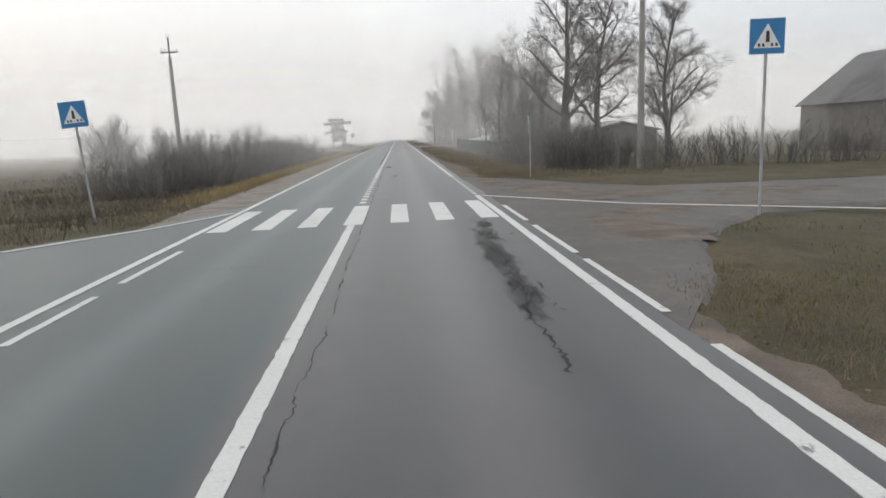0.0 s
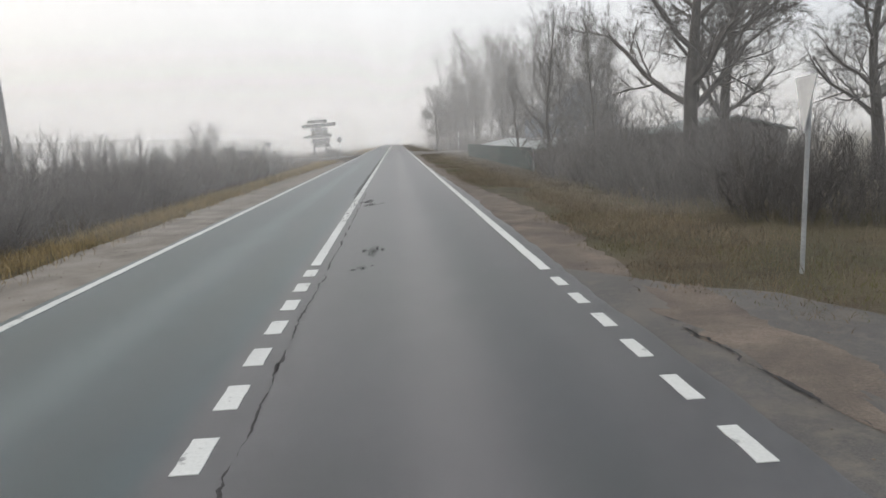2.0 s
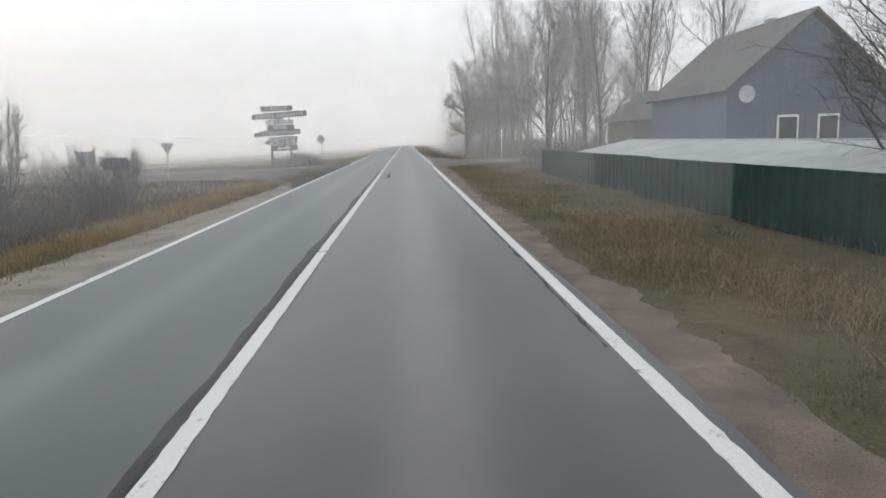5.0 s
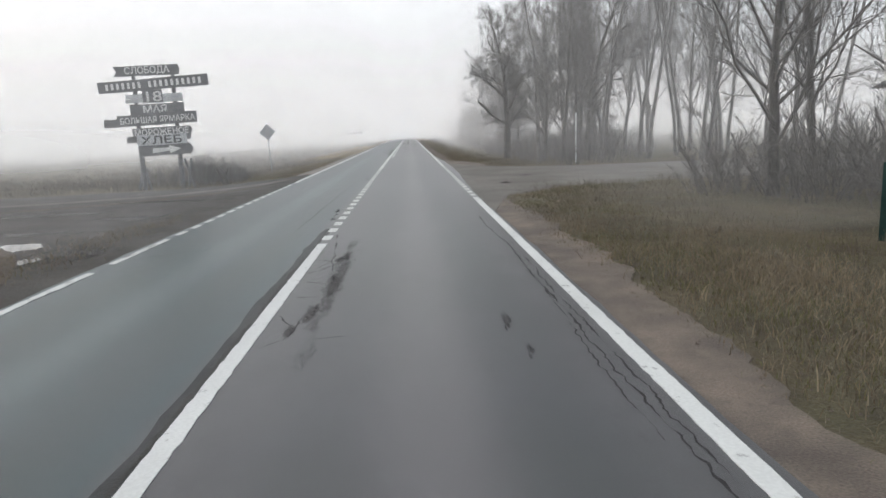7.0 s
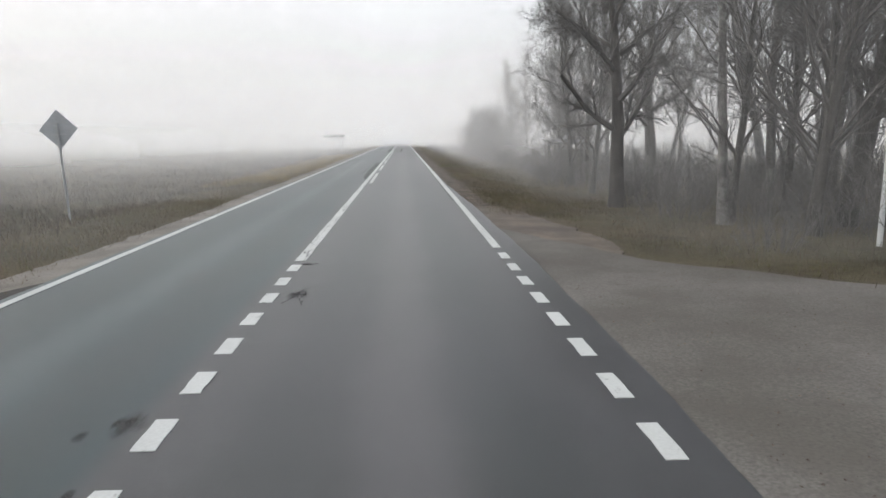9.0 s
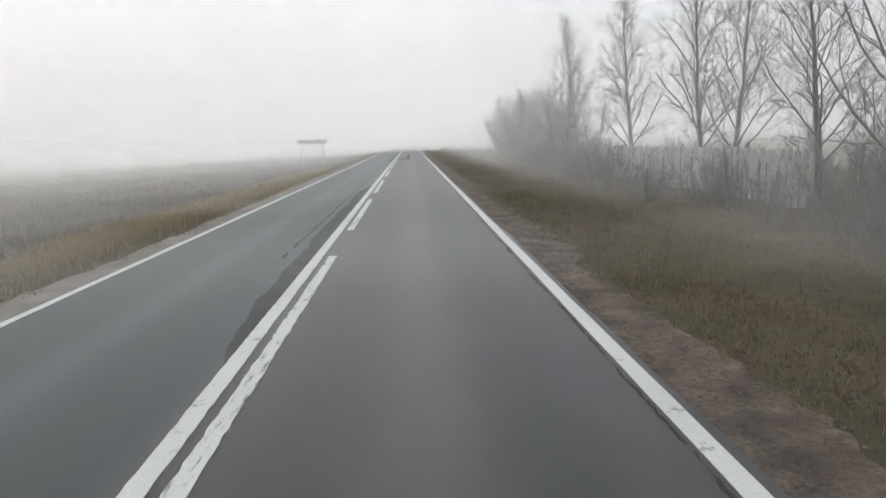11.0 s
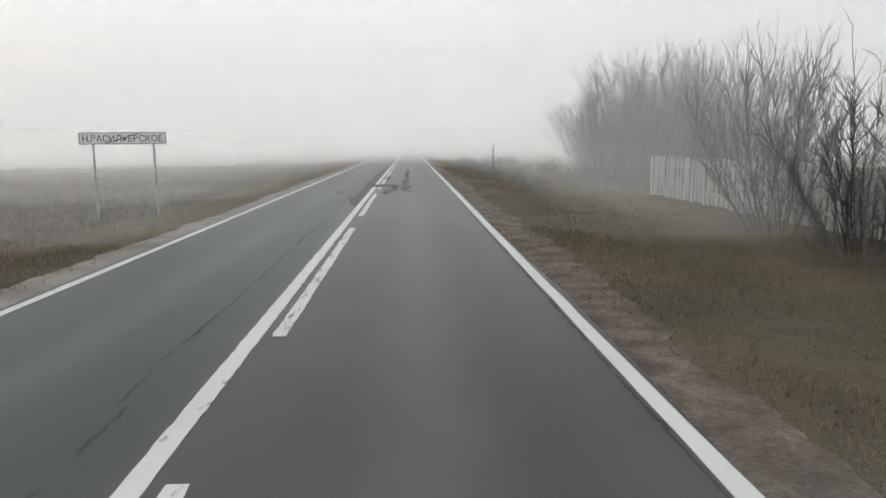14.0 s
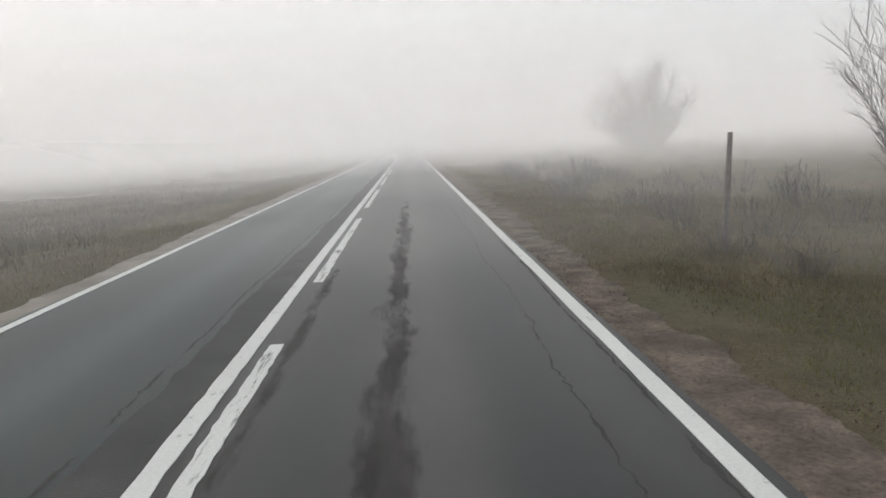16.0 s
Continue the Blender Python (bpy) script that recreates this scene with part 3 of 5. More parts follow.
def crack(x0, y0, x1, y1, w, seed, wander=0.09):
    """A thin, wandering tar-dark crack."""
    d = Vector((x1 - x0, y1 - y0))
    side_v = Vector((-d.y, d.x)).normalized()
    n = max(6, int(d.length / 0.05))
    verts, faces = [], []
    for i in range(n + 1):
        s = i * d.length / n
        p = Vector((x0, y0)) + d * i / n + side_v * wander * (0.7 * noise.noise((s * 0.35, seed, 0)) + 0.4 * noise.noise((s * 2.3, seed, 2)) + 0.3 * noise.noise((s * 8, seed, 4)) + 0.2 * noise.noise((s * 21, seed, 5)))
        e = side_v * w * 0.5 * max(0.03, 0.45 + 1.1 * noise.noise((s * 1.7, seed, 7)) + 0.6 * noise.noise((s * 9, seed, 8)))
        verts += [(*(p - e), 0.0035), (*(p + e), 0.0035)]
    for i in range(n):
        faces.append((2 * i, 2 * i + 1, 2 * i + 3, 2 * i + 2))
    piece("crack", mesh_of(verts, faces), CRACK, road)


crack(0.28, 1.25, 0.24, 19, 0.022, 1)
crack(0.24, 18.8, 0.2, 44.25, 0.034, 1)
crack(-0.12, 41.25, -0.1, 96, 0.05, 2, 0.05)
crack(-2.6, 17.59, 1.6, 18.79, 0.022, 3)
crack(2.3, 3.2, 2.75, 12.9, 0.05, 4, 0.3)
crack(2.35, 4, 2.55, 9, 0.03, 5, 0.25)
crack(2.5, 6.5, 2.85, 13, 0.04, 15, 0.25)
crack(3.12, 80, 3.02, 97, 0.03, 6)
crack(2.98, 86, 3.1, 94, 0.02, 26)
crack(3.2, 74, 3.15, 92, 0.025, 16)
crack(-0.4, 82, 0.9, 83, 0.02, 7)
crack(0.55, 90, 0.15, 95, 0.03, 8)
crack(-0.75, 96, -0.6, 108, 0.025, 9)
crack(0.2, 115.3, 0.42, 116.2, 0.05, 10, 0.15)
crack(0.45, 115.2, 0.3, 115.9, 0.03, 20, 0.15)
crack(-0.62, 145, -0.5, 181, 0.07, 11, 0.08)
crack(-0.6, 181, -0.62, 240, 0.04, 12, 0.1)
crack(-0.5, 199, -0.9, 206.5, 0.025, 13)
crack(2.62, 203, 2.75, 214, 0.035, 14, 0.1)
crack(2.75, 214, 2.7, 232, 0.02, 17, 0.1)
crack(-0.1, 208.9, 3.1, 209.8, 0.03, 18)
crack(-2.2, 203, -0.3, 205.6, 0.02, 19)
crack(3.95, 25.2, 4.45, 19.2, 0.05, 27, 0.2)
crack(4.4, 19.4, 5.2, 18.2, 0.04, 28, 0.15)
crack(-2.7, 173.0, -1.6, 173.2, 0.025, 21)
crack(-3.0, 165.6, -1.9, 166.6, 0.03, 22, 0.2)
crack(-2.3, 35.2, -1.2, 36.4, 0.035, 23, 0.2)
crack(-1.9, 8.2, -1.0, 8.35, 0.03, 24)
crack(-2.9, 93.2, -1.6, 94.2, 0.025, 25, 0.15)
rg = rnd(5)
for i in range(120):
    y = 5.0 + 7.9 * rg.random()
    x = 2.4 + 0.035 * (y - 5) + 0.08 * math.sin(y * 1.3) + rg.normal(0, 0.13)
    a = rg.uniform(0, 6.28)
    ln = rg.uniform(0.1, 0.4)
    crack(x, y, x + 0.5 * ln * math.cos(a), y + ln * math.sin(a), 0.03, 900 + i, 0.08)
for i in range(34):
    y = 88.4 + 4.9 * rg.random()
    a = rg.uniform(0, 6.28)
    x = 0.5 + rg.normal(0, 0.11)
    crack(x, y, x + 0.25 * math.cos(a), y + 0.5 * math.sin(a), 0.026, 950 + i, 0.08)
for cx, cy, rx, ry in ((2.45, 8.3, 0.14, 0.9), (2.42, 6.4, 0.11, 0.6), (2.6, 10.5, 0.13, 0.9), (2.75, 12, 0.12, 0.6), (0.5, 39.05, 0.2, 0.35), (0.42, 40.15, 0.12, 0.5), (0.85, 30.2, 0.1, 0.5), (0.75, 28.8, 0.08, 0.2), (0.55, 92.6, 0.09, 0.35), (0.45, 89.4, 0.07, 0.4), (0.52, 91, 0.06, 0.4), (2.42, 88.7, 0.04, 0.25), (2.5, 87.8, 0.03, 0.2), (0.15, 117.9, 0.1, 0.1), (-0.2, 97.6, 0.08, 0.35), (-0.26, 99.2, 0.06, 0.4), (-0.24, 111.8, 0.1, 0.2), (-0.2, 110.6, 0.07, 0.15), (0.3, 115.8, 0.1, 0.25),
                       (1.35, 205.5, 0.14, 0.7), (1.3, 208.5, 0.12, 0.8), (1.35, 213, 0.1, 1.1), (1.4, 217.5, 0.09, 1.6), (1.4, 223, 0.1, 2.2), (0.75, 204.5, 0.1, 0.7), (0.85, 206.2, 0.08, 0.6), (0.95, 207.4, 0.06, 0.5), (0.55, 203.2, 0.08, 0.4), (1.45, 203.6, 0.18, 0.3), (1.5, 207, 0.1, 0.6), (-1.25, 203.8, 0.2, 0.25)):
    stain(cx, cy, rx * 1.9, ry * 1.7)
    for _ in range(3):
        stain(cx + rg.normal(0, rx * 0.9), cy + rg.normal(0, ry * 0.9), rx * rg.uniform(0.6, 1.1), ry * rg.uniform(0.5, 0.9)).location.z += 0.0004
# long drips and worn tracks
for cx, cy, rx, ry in ((2.5, 8.6, 0.34, 5.2), (2.66, 10.8, 0.24, 3.2), (2.4, 5.6, 0.26, 2.6), (0.55, 91, 0.2, 4.5), (1.36, 212, 0.3, 10.5), (1.33, 206.6, 0.34, 3.4), (1.4, 222, 0.28, 14), (0.86, 206.2, 0.24, 3.8), (0.62, 203.4, 0.2, 2.6), (0.4, 214, 0.16, 6)):
    stain(cx, cy, rx, ry).location.z += 0.0006
seam = wob(0.10, 0.5, 61.5)
for y0, y1, reach in ((140, 164, 0.30), (197, 300, 0.40)):
    strip("seam_patch", lambda y: -0.10 - reach * min(1, (y - y0) / 3 + 0.1, (y1 - y) / 3 + 0.1) + seam(y) * 0.8 + 0.05 * noise.noise((y * 2.3, 7, 1)), lambda y: -0.09, y0, y1, 0.0012, SEAM, "", "", 0.25, 0.004, parent=road)
strip("seam_patch", lambda y: -0.22 + seam(y) * 0.7, lambda y: -0.06 + 0.2 * seam(y + 40), 43, 96, 0.0012, SEAM, "", "", 0.25, 0.004, parent=road)
for i, (a, b) in enumerate(((60, 75), (128, 150), (150, 172), (176, 196), (196, 220))):
    crack(LANE - 0.12, a, LANE - 0.13, b, 0.05, 700 + i, 0.05)
for cx, cy, rx, ry in ((-6.5, 97, 1.6, 0.5), (-5.2, 99.5, 1.0, 0.7), (-8, 101, 2.2, 0.5), (-4.4, 94, 0.7, 1.4), (-6, 104, 1.8, 0.45), (-10, 98.5, 2.0, 0.4), (4.9, 106.5, 0.3, 0.6), (6.2, 110, 0.5, 0.3), (6.4, 16, 0.6, 0.3)):
    film = stain(cx, cy, rx * 1.6, ry * 1.6)
    film.location.z = -0.0075


def rut(pts, w, material, seed):
    """A wheel track of churned mud along a bent line."""
    ps = [Vector(p) for p in pts]
    line = []
    for a, b in zip(ps, ps[1:]):
        n = max(2, int((b - a).length / 0.3))
        line += [a.lerp(b, i / n) for i in range(n)]
    for _ in range(12):
        line = [line[0]] + [(line[i - 1] + line[i] * 2 + line[i + 1]) / 4 for i in range(1, len(line) - 1)] + [line[-1]]
    verts, faces = [], []
    for i, p in enumerate(line):
        d = (line[min(i + 1, len(line) - 1)] - line[max(i - 1, 0)]).normalized()
        e = Vector((-d.y, d.x)) * w / 2
        e *= min(1, i / 8, (len(line) - 1 - i) / 8) + 0.02
        s = 1 + 0.55 * noise.noise((i * 0.22, seed, 0)) + 0.35 * noise.noise((i * 0.9, seed, 4))
        o = 1 + 0.55 * noise.noise((i * 0.22, seed, 9)) + 0.35 * noise.noise((i * 0.9, seed, 14))
        verts += [(*(p - e * s), -0.02), (*(p - e * s * 0.8), 0.002), (*(p + e * o * 0.8), 0.001), (*(p + e * o), -0.02)]
    for i in range(len(line) - 1):
        for j in range(3):
            faces.append((4 * i + j, 4 * i + j + 1, 4 * i + 5 + j, 4 * i + 4 + j))
    ob = piece("mud_track", mesh_of(verts, faces), material)
    return tagged(ob, "churned mud wheel track on the side road", "mud track", kind="structure")


for pts, w, m in (([(-3.5, 84), (-4.4, 88), (-6.2, 91.5), (-10, 93.6), (-18, 95.4), (-30, 97)], 0.5, DIRT),
                  ([(-3.6, 87), (-4.9, 91), (-7.4, 94.2), (-12, 96.2), (-20, 97.6), (-30, 99)], 0.45, SOIL),
                  ([(-3.6, 90.5), (-5.4, 94.4), (-8, 97), (-13, 98.8), (-22, 100), (-32, 101)], 0.4, SOIL),
                  ([(-3.7, 113), (-4.8, 109), (-7, 106), (-11, 104.2), (-20, 103.4), (-32, 103.5)], 0.45, DIRT),
                  ([(-3.8, 110), (-5.6, 105.5), (-9, 102.6), (-14, 101.6), (-24, 101.9)], 0.4, SOIL)):
    rut(pts, w, m, pts[0][1])
# the square repair across the centre line
bm = bmesh.new()
bmesh.ops.create_grid(bm, x_segments=14, y_segments=10, size=0.5, matrix=Matrix.Translation((0.28, 207.85, 0.003)) @ Matrix.Diagonal((1.25, 1.75, 1, 1)))
for q in bm.verts:
    q.co.x += 0.05 * noise.noise((q.co.y * 2, 3, 0))
    q.co.y += 0.08 * noise.noise((q.co.x * 2, 5, 0))
part("repair_patch", bm, PATCH, road, "dark square asphalt repair")


# ---- trees and shrubs ----
def tube(verts, faces, p0, p1, r0, r1, seg):
    d = (p1 - p0)
    if d.length < 1e-6:
        return
    d.normalize()
    u = d.orthogonal().normalized()
    w = d.cross(u)
    k = len(verts)
    if r1 == 0:
        for i in range(seg):
            a = 2 * math.pi * i / seg
            verts.append(p0 + (u * math.cos(a) + w * math.sin(a)) * r0)
        verts.append(p1)
        faces.extend((k + i, k + (i + 1) % seg, k + seg) for i in range(seg))
        return
    for p, r in ((p0, r0), (p1, r1)):
        for i in range(seg):
            a = 2 * math.pi * i / seg
            verts.append(p + (u * math.cos(a) + w * math.sin(a)) * r)
    for i in range(seg):
        j = (i + 1) % seg
        faces.append((k + i, k + j, k + seg + j, k + seg + i))


def bare_tree(height, radius, seed, spread=0.55, first=0.25, forks=4, depth=4, up=0.25, limbs=14, droop=0.0, leaves=0, thick=0.36, fine=0.0045):
    """Meshes of a leafless tree: trunk and crown of ever finer branches, standing on the origin."""
    r = random.Random(seed)
    tv, tf, cv, cf, lv, lf = [], [], [], [], [], []
    tips = []

    def grow(p, d, length, rad, level):
        n = 4 if level < depth else 2
        seg = 6 if level == 0 else 4 if level == 1 else 3
        step = length / n
        for i in range(n):
            d = (d + Vector((r.gauss(0, 0.16), r.gauss(0, 0.16), r.gauss(0, 0.12) + up * 0.12 - droop * 0.1 * level))).normalized()
            q = p + d * step
            ra, rb = rad * (1 - i / n * 0.55), rad * (1 - (i + 1) / n * 0.55)
            tube(cv, cf, p, q, max(ra, fine), max(rb, fine * 0.7) if level < depth or i < n - 1 else 0, seg)
            if level < depth:
                for _ in range(forks if level < depth - 1 else forks + 1):
                    if r.random() < (0.66 if i else 0.35):
                        ax = d.orthogonal().normalized()
                        ax.rotate(Matrix.Rotation(r.uniform(0, 6.28), 3, d))
                        nd = (d * r.uniform(0.55, 0.95) + ax * r.uniform(0.45, 0.95) + Vector((0, 0, up * 0.3))).normalized()
                        grow(p + (q - p) * r.random(), nd, length * r.uniform(0.32, 0.56), rb * r.uniform(0.36, 0.58), level + 1)
            else:
                tips.append(q.copy())
            p = q

    p, d, n = Vector((0, 0, -0.1)), Vector((r.gauss(0, 0.03), r.gauss(0, 0.03), 1)).normalized(), 14
    pts = [p]
    for i in range(n):
        d = (d + Vector((r.gauss(0, 0.05), r.gauss(0, 0.05), 0.05))).normalized()
        q = p + d * height * 0.92 / n
        f0, f1 = 1 - i / n, 1 - (i + 1) / n
        flare = 1.35 if i == 0 else 1
        tube(tv, tf, p, q, radius * (0.12 + 0.88 * f0) * flare, radius * (0.12 + 0.88 * f1), 10)
        p = q
        pts.append(q)
    for i in range(limbs):
        t = first + (0.98 - first) * (i + r.random()) / limbs
        k = min(n - 1, int(t * n))
        base = pts[k].lerp(pts[k + 1], t * n - k)
        a = i * 2.4 + r.uniform(-0.4, 0.4)
        lean = spread * (1.15 - t * 0.6)
        nd = Vector((math.cos(a) * lean, math.sin(a) * lean, 0.35 + up + t * 0.5)).normalized()
        grow(base, nd, height * (0.42 - 0.24 * t) * r.uniform(0.75, 1.15), radius * (thick - 0.7 * thick * t), 1)
    if leaves:
        for _ in range(leaves):
            c = r.choice(tips) + Vector((r.gauss(0, 0.08), r.gauss(0, 0.08), r.gauss(0, 0.08)))
            s = r.uniform(0.03, 0.06)
            u = Vector((r.gauss(0, 1), r.gauss(0, 1), r.gauss(0, 1))).normalized()
            w = u.orthogonal().normalized()
            k = len(lv)
            lv += [c - u * s, c + w * s * 0.7, c + u * s, c - w * s * 0.7]
            lf.append((k, k + 1, k + 2, k + 3))
    return (tv, tf), (cv, cf), (lv, lf)


def make_tree(name, label, category, bark, twig, **kw):
    t, c, lv = bare_tree(**kw)
    ob = thing(name, Matrix(), label, category)
    piece("trunk", mesh_of(*t, "trunk", True), bark, ob)
    piece("crown", mesh_of(*c, "crown"), twig, ob)
    if lv[0]:
        piece("foliage", mesh_of(*lv, "foliage"), LEAF, ob, "a few withered leaves")
    return ob


def place(protos, spots, group):
    """Copies prototypes to spots (x, y, scale, turn); the prototypes take the first spots."""
    for i, (x, y, s, a) in enumerate(spots):
        pr = protos[i % len(protos)]
        m = pose(x, y, ground_z(x, y), 0, 0, a)
        if i < len(protos):
            pr.matrix_basis = m
            pr.scale = (s, s, s)
            ob = pr
        else:
            ob = copy_thing(pr, m)
            ob.scale = (s, s, s)
        tagged(ob, group=group)


def clump(height, width, stems, seed, forks=6, thick=0.010, straight=0.12, open_=0.5):
    """A leafless many-stemmed shrub with a domed outline: stems, and two orders of fine twigs."""
    r = random.Random(seed)
    sv, sf, tv, tf = [], [], [], []

    def bent(d, k, lift=0.0):
        return (d + Vector((r.gauss(0, k), r.gauss(0, k), r.gauss(lift, k * 0.7)))).normalized()

    for _ in range(stems):
        a, q = r.uniform(0, 6.28), math.sqrt(r.random())
        p = Vector((math.cos(a) * q * width * 0.32, math.sin(a) * q * width * 0.32, -0.08))
        d = Vector((math.cos(a) * q * open_, math.sin(a) * q * open_, 1)).normalized()
        length = height * r.uniform(0.55, 1.0) * (1.06 - 0.42 * q * q)
        rad, n = thick * r.uniform(0.8, 1.5), 4
        for i in range(n):
            d = bent(d, straight, 0.05)
            e = p + d * length / n
            tube(sv, sf, p, e, rad * (1 - 0.22 * i), 0 if i == n - 1 else rad * (0.78 - 0.22 * i), 3)
            for _ in range(forks if i else forks // 2):
                b = p.lerp(e, r.random())
                td, tl = bent(d, straight * 3.6, 0.1), length * r.uniform(0.16, 0.34)
                m = b + td * tl * 0.5
                t = m + bent(td, straight * 1.5, 0.06) * tl * 0.5
                w = max(rad * 0.45, 0.0042)
                tube(tv, tf, b, m, w, w * 0.75, 3)
                tube(tv, tf, m, t, w * 0.75, 0, 3)
                for _ in range(4):
                    c = b.lerp(m, r.random()) if r.random() < 0.5 else m.lerp(t, r.random() * 0.8)
                    tube(tv, tf, c, c + bent(td, straight * 4.5, 0.12) * tl * r.uniform(0.3, 0.6), w * 0.7, 0, 3)
            p = e
    return (sv, sf), (tv, tf)


def make_shrub(label, seed, height=2.5, width=3.0, stems=26, forks=6, thick=0.010, material=None, straight=0.13, open_=0.62):
    st, tw = clump(height, width, stems, seed, forks, thick, straight, open_)
    ob = thing("shrub", Matrix(), label, "shrub")
    tagged(piece("stool", mesh_of(*st, "stool"), material or SHRUB, ob), kind="stuff")
    tagged(piece("crown", mesh_of(*tw, "crown"), material or SHRUB, ob), kind="stuff")
    return ob


oaks = [make_tree("broadleaf_tree", "large bare broadleaf tree with dark spreading limbs", "tree", BARK, TWIG, height=12.5, radius=0.30, seed=s, spread=1.15, first=0.2, forks=4, depth=4, up=0.22, limbs=15, thick=0.5, fine=0.006) for s in (3, 8)]
mids = [make_tree("young_tree", "slender bare roadside tree with fine twigs", "tree", BARK, TWIG, height=9.0, radius=0.13, seed=s, spread=0.6, first=0.12, forks=4, depth=3, up=0.35, limbs=26) for s in (11, 14, 17)]
talls = [make_tree("tall_tree", "tall thin bare tree in the roadside wood", "tree", BARK, TWIG, height=17.0, radius=0.17, seed=s, spread=0.45, first=0.15, forks=4, depth=3, up=0.4, limbs=30) for s in (21, 24, 29)]
birches = [make_tree("birch_tree", "tall pale birch with a thin bare crown", "tree", BIRCH, TWIG, height=18.0, radius=0.13, seed=s, spread=0.3, first=0.3, forks=2, depth=3, up=0.55, limbs=16) for s in (31, 35)]
leafy = [make_tree("aspen_tree", "small tree with a few withered leaves", "tree", BARK, TWIG, height=9.0, radius=0.12, seed=43, spread=0.62, first=0.2, forks=3, depth=3, up=0.6, limbs=28, leaves=3600)]

place(oaks, [(11.9, 42.65, 1.0, 10), (15.3, 47.65, 0.95, 200), (18.5, 42.25, 0.8, 90), (7.9, 127, 0.78, 30), (12.2, 136, 0.9, 70), (11.8, 122.5, 0.85, 250)], "large roadside trees")
place(mids, [(9.4, 54.65, 0.95, 0), (11, 59.25, 0.8, 100), (9.5, 64.25, 0.75, 220), (14.5, 62.25, 1.0, 40), (12, 68.25, 0.9, 170), (16, 36.25, 0.7, 20), (10.6, 51, 0.8, 200), (12.2, 56, 0.9, 30), (13.8, 59.5, 0.85, 140), (10.8, 99.5, 1.15, 290), (13.5, 97, 1.1, 60),
             (10.2, 121, 1.1, 20), (11.2, 122.6, 1.15, 200), (9.6, 123.5, 0.9, 120), (18.5, 121, 1.1, 45), (23.5, 121, 1.1, 20), (8.8, 133, 0.9, 130), (9.5, 139, 1.05, 260), (10.5, 146, 0.9, 15), (12.5, 152, 0.85, 330), (12.6, 168, 0.95, 200), (10.2, 176, 0.6, 120), (10.3, 184, 0.58, 210), (9.9, 187, 0.55, 95), (10.1, 171, 0.55, 10), (14, 163, 1.0, 310), (13, 158, 0.9, 10),
             (12.4, 126, 1.0, 100)], "young trees along the road")
place(talls, [(21.5, 131, 0.9, 0), (23, 136, 0.9, 60), (25.5, 128, 0.9, 210), (13.8, 148, 0.7, 40), (15.5, 133, 1.05, 95), (19, 138, 0.95, 170), (19.5, 134, 0.95, 55),
              (14.5, 104, 0.8, 20), (17.5, 101, 0.9, 140), (21, 97, 0.9, 250), (16, 144, 0.85, 310), (19, 150, 0.85, 30), (11, 142, 0.8, 15)], "tall trees of the wood")
place(birches, [(9.2, 123, 0.9, 0), (14.2, 127, 1.0, 90), (17, 118.5, 0.95, 190), (18.5, 132, 1.05, 270), (21.5, 126, 1.0, 30), (25, 120, 0.95, 120), (12, 120, 0.85, 210), (11.0, 124.5, 0.95, 30), (13.2, 124, 0.9, 75), (15.4, 122, 0.95, 150), (16.0, 125.5, 1.0, 260), (17.8, 124, 0.92, 310), (19.6, 128, 1.0, 45), (20.3, 122.5, 0.9, 190), (22.8, 129.5, 1.0, 10), (22, 140, 1.0, 300)], "birches of the wood")
snag = [make_tree("dead_tree", "thin dead tree with a few broken limbs", "tree", BARK, TWIG, height=5.8, radius=0.06, seed=47, spread=0.5, first=0.4, forks=1, depth=2, up=0.3, limbs=9)]
place(snag, [(10.9, 182, 1.15, 0)], "dead trees")
snag[0].matrix_basis = pose(10.9, 182, ground_z(10.9, 182), 0, -13, 0) @ Matrix.Scale(1.15, 4)
place(leafy, [(13.7, 184.4, 1.05, 0)], "trees with leaves")

shr = [make_shrub("dense bare grey shrub at the roadside", s) for s in (51, 52, 53, 54)]
spots = []
rg = rnd(11)
for y in np.arange(29, 82, 1.3):
    for x0, x1 in ((-9.8, -8.4), (-11.5, -9.2), (-15, -11.5)):
        x = rg.uniform(x0, x1) + (1.2 if 30 < y < 60 else 0.2)
        spots.append((x, y + rg.uniform(-0.5, 0.5), rg.uniform(0.6, 1.15) * (0.7 if y > 72 else 1), rg.uniform(0, 360)))
for y in np.arange(31.5, 55, 1.3):
    for x0, x1 in ((9.0, 9.9), (10.2, 12.5)):
        spots.append((rg.uniform(x0, x1), y + rg.uniform(-0.5, 0.5), rg.uniform(0.85, 1.15), rg.uniform(0, 360)))
for x in np.arange(13, 26, 1.6):
    spots.append((x, 31 + rg.uniform(-0.8, 0.8), rg.uniform(0.8, 1.1), rg.uniform(0, 360)))
for y in np.arange(121, 160, 1.6):
    spots.append((rg.uniform(8.0, 10.5), y, rg.uniform(0.5, 0.8), rg.uniform(0, 360)))
    spots.append((rg.uniform(10.5, 15), y, rg.uniform(0.6, 1.0), rg.uniform(0, 360)))
for y in np.arange(119, 150, 3.0):
    spots.append((rg.uniform(11, 16), y + rg.uniform(-1, 1), rg.uniform(0.9, 1.4), rg.uniform(0, 360)))
for y in np.arange(95, 103, 1.6):
    for x0 in (10.5, 14, 18):
        spots.append((rg.uniform(x0, x0 + 3), y + rg.uniform(-1, 1), rg.uniform(0.9, 1.6), rg.uniform(0, 360)))
for y in np.arange(38, 56, 1.5):
    spots.append((rg.uniform(10.2, 13.5), y, rg.uniform(1.2, 1.6), rg.uniform(0, 360)))
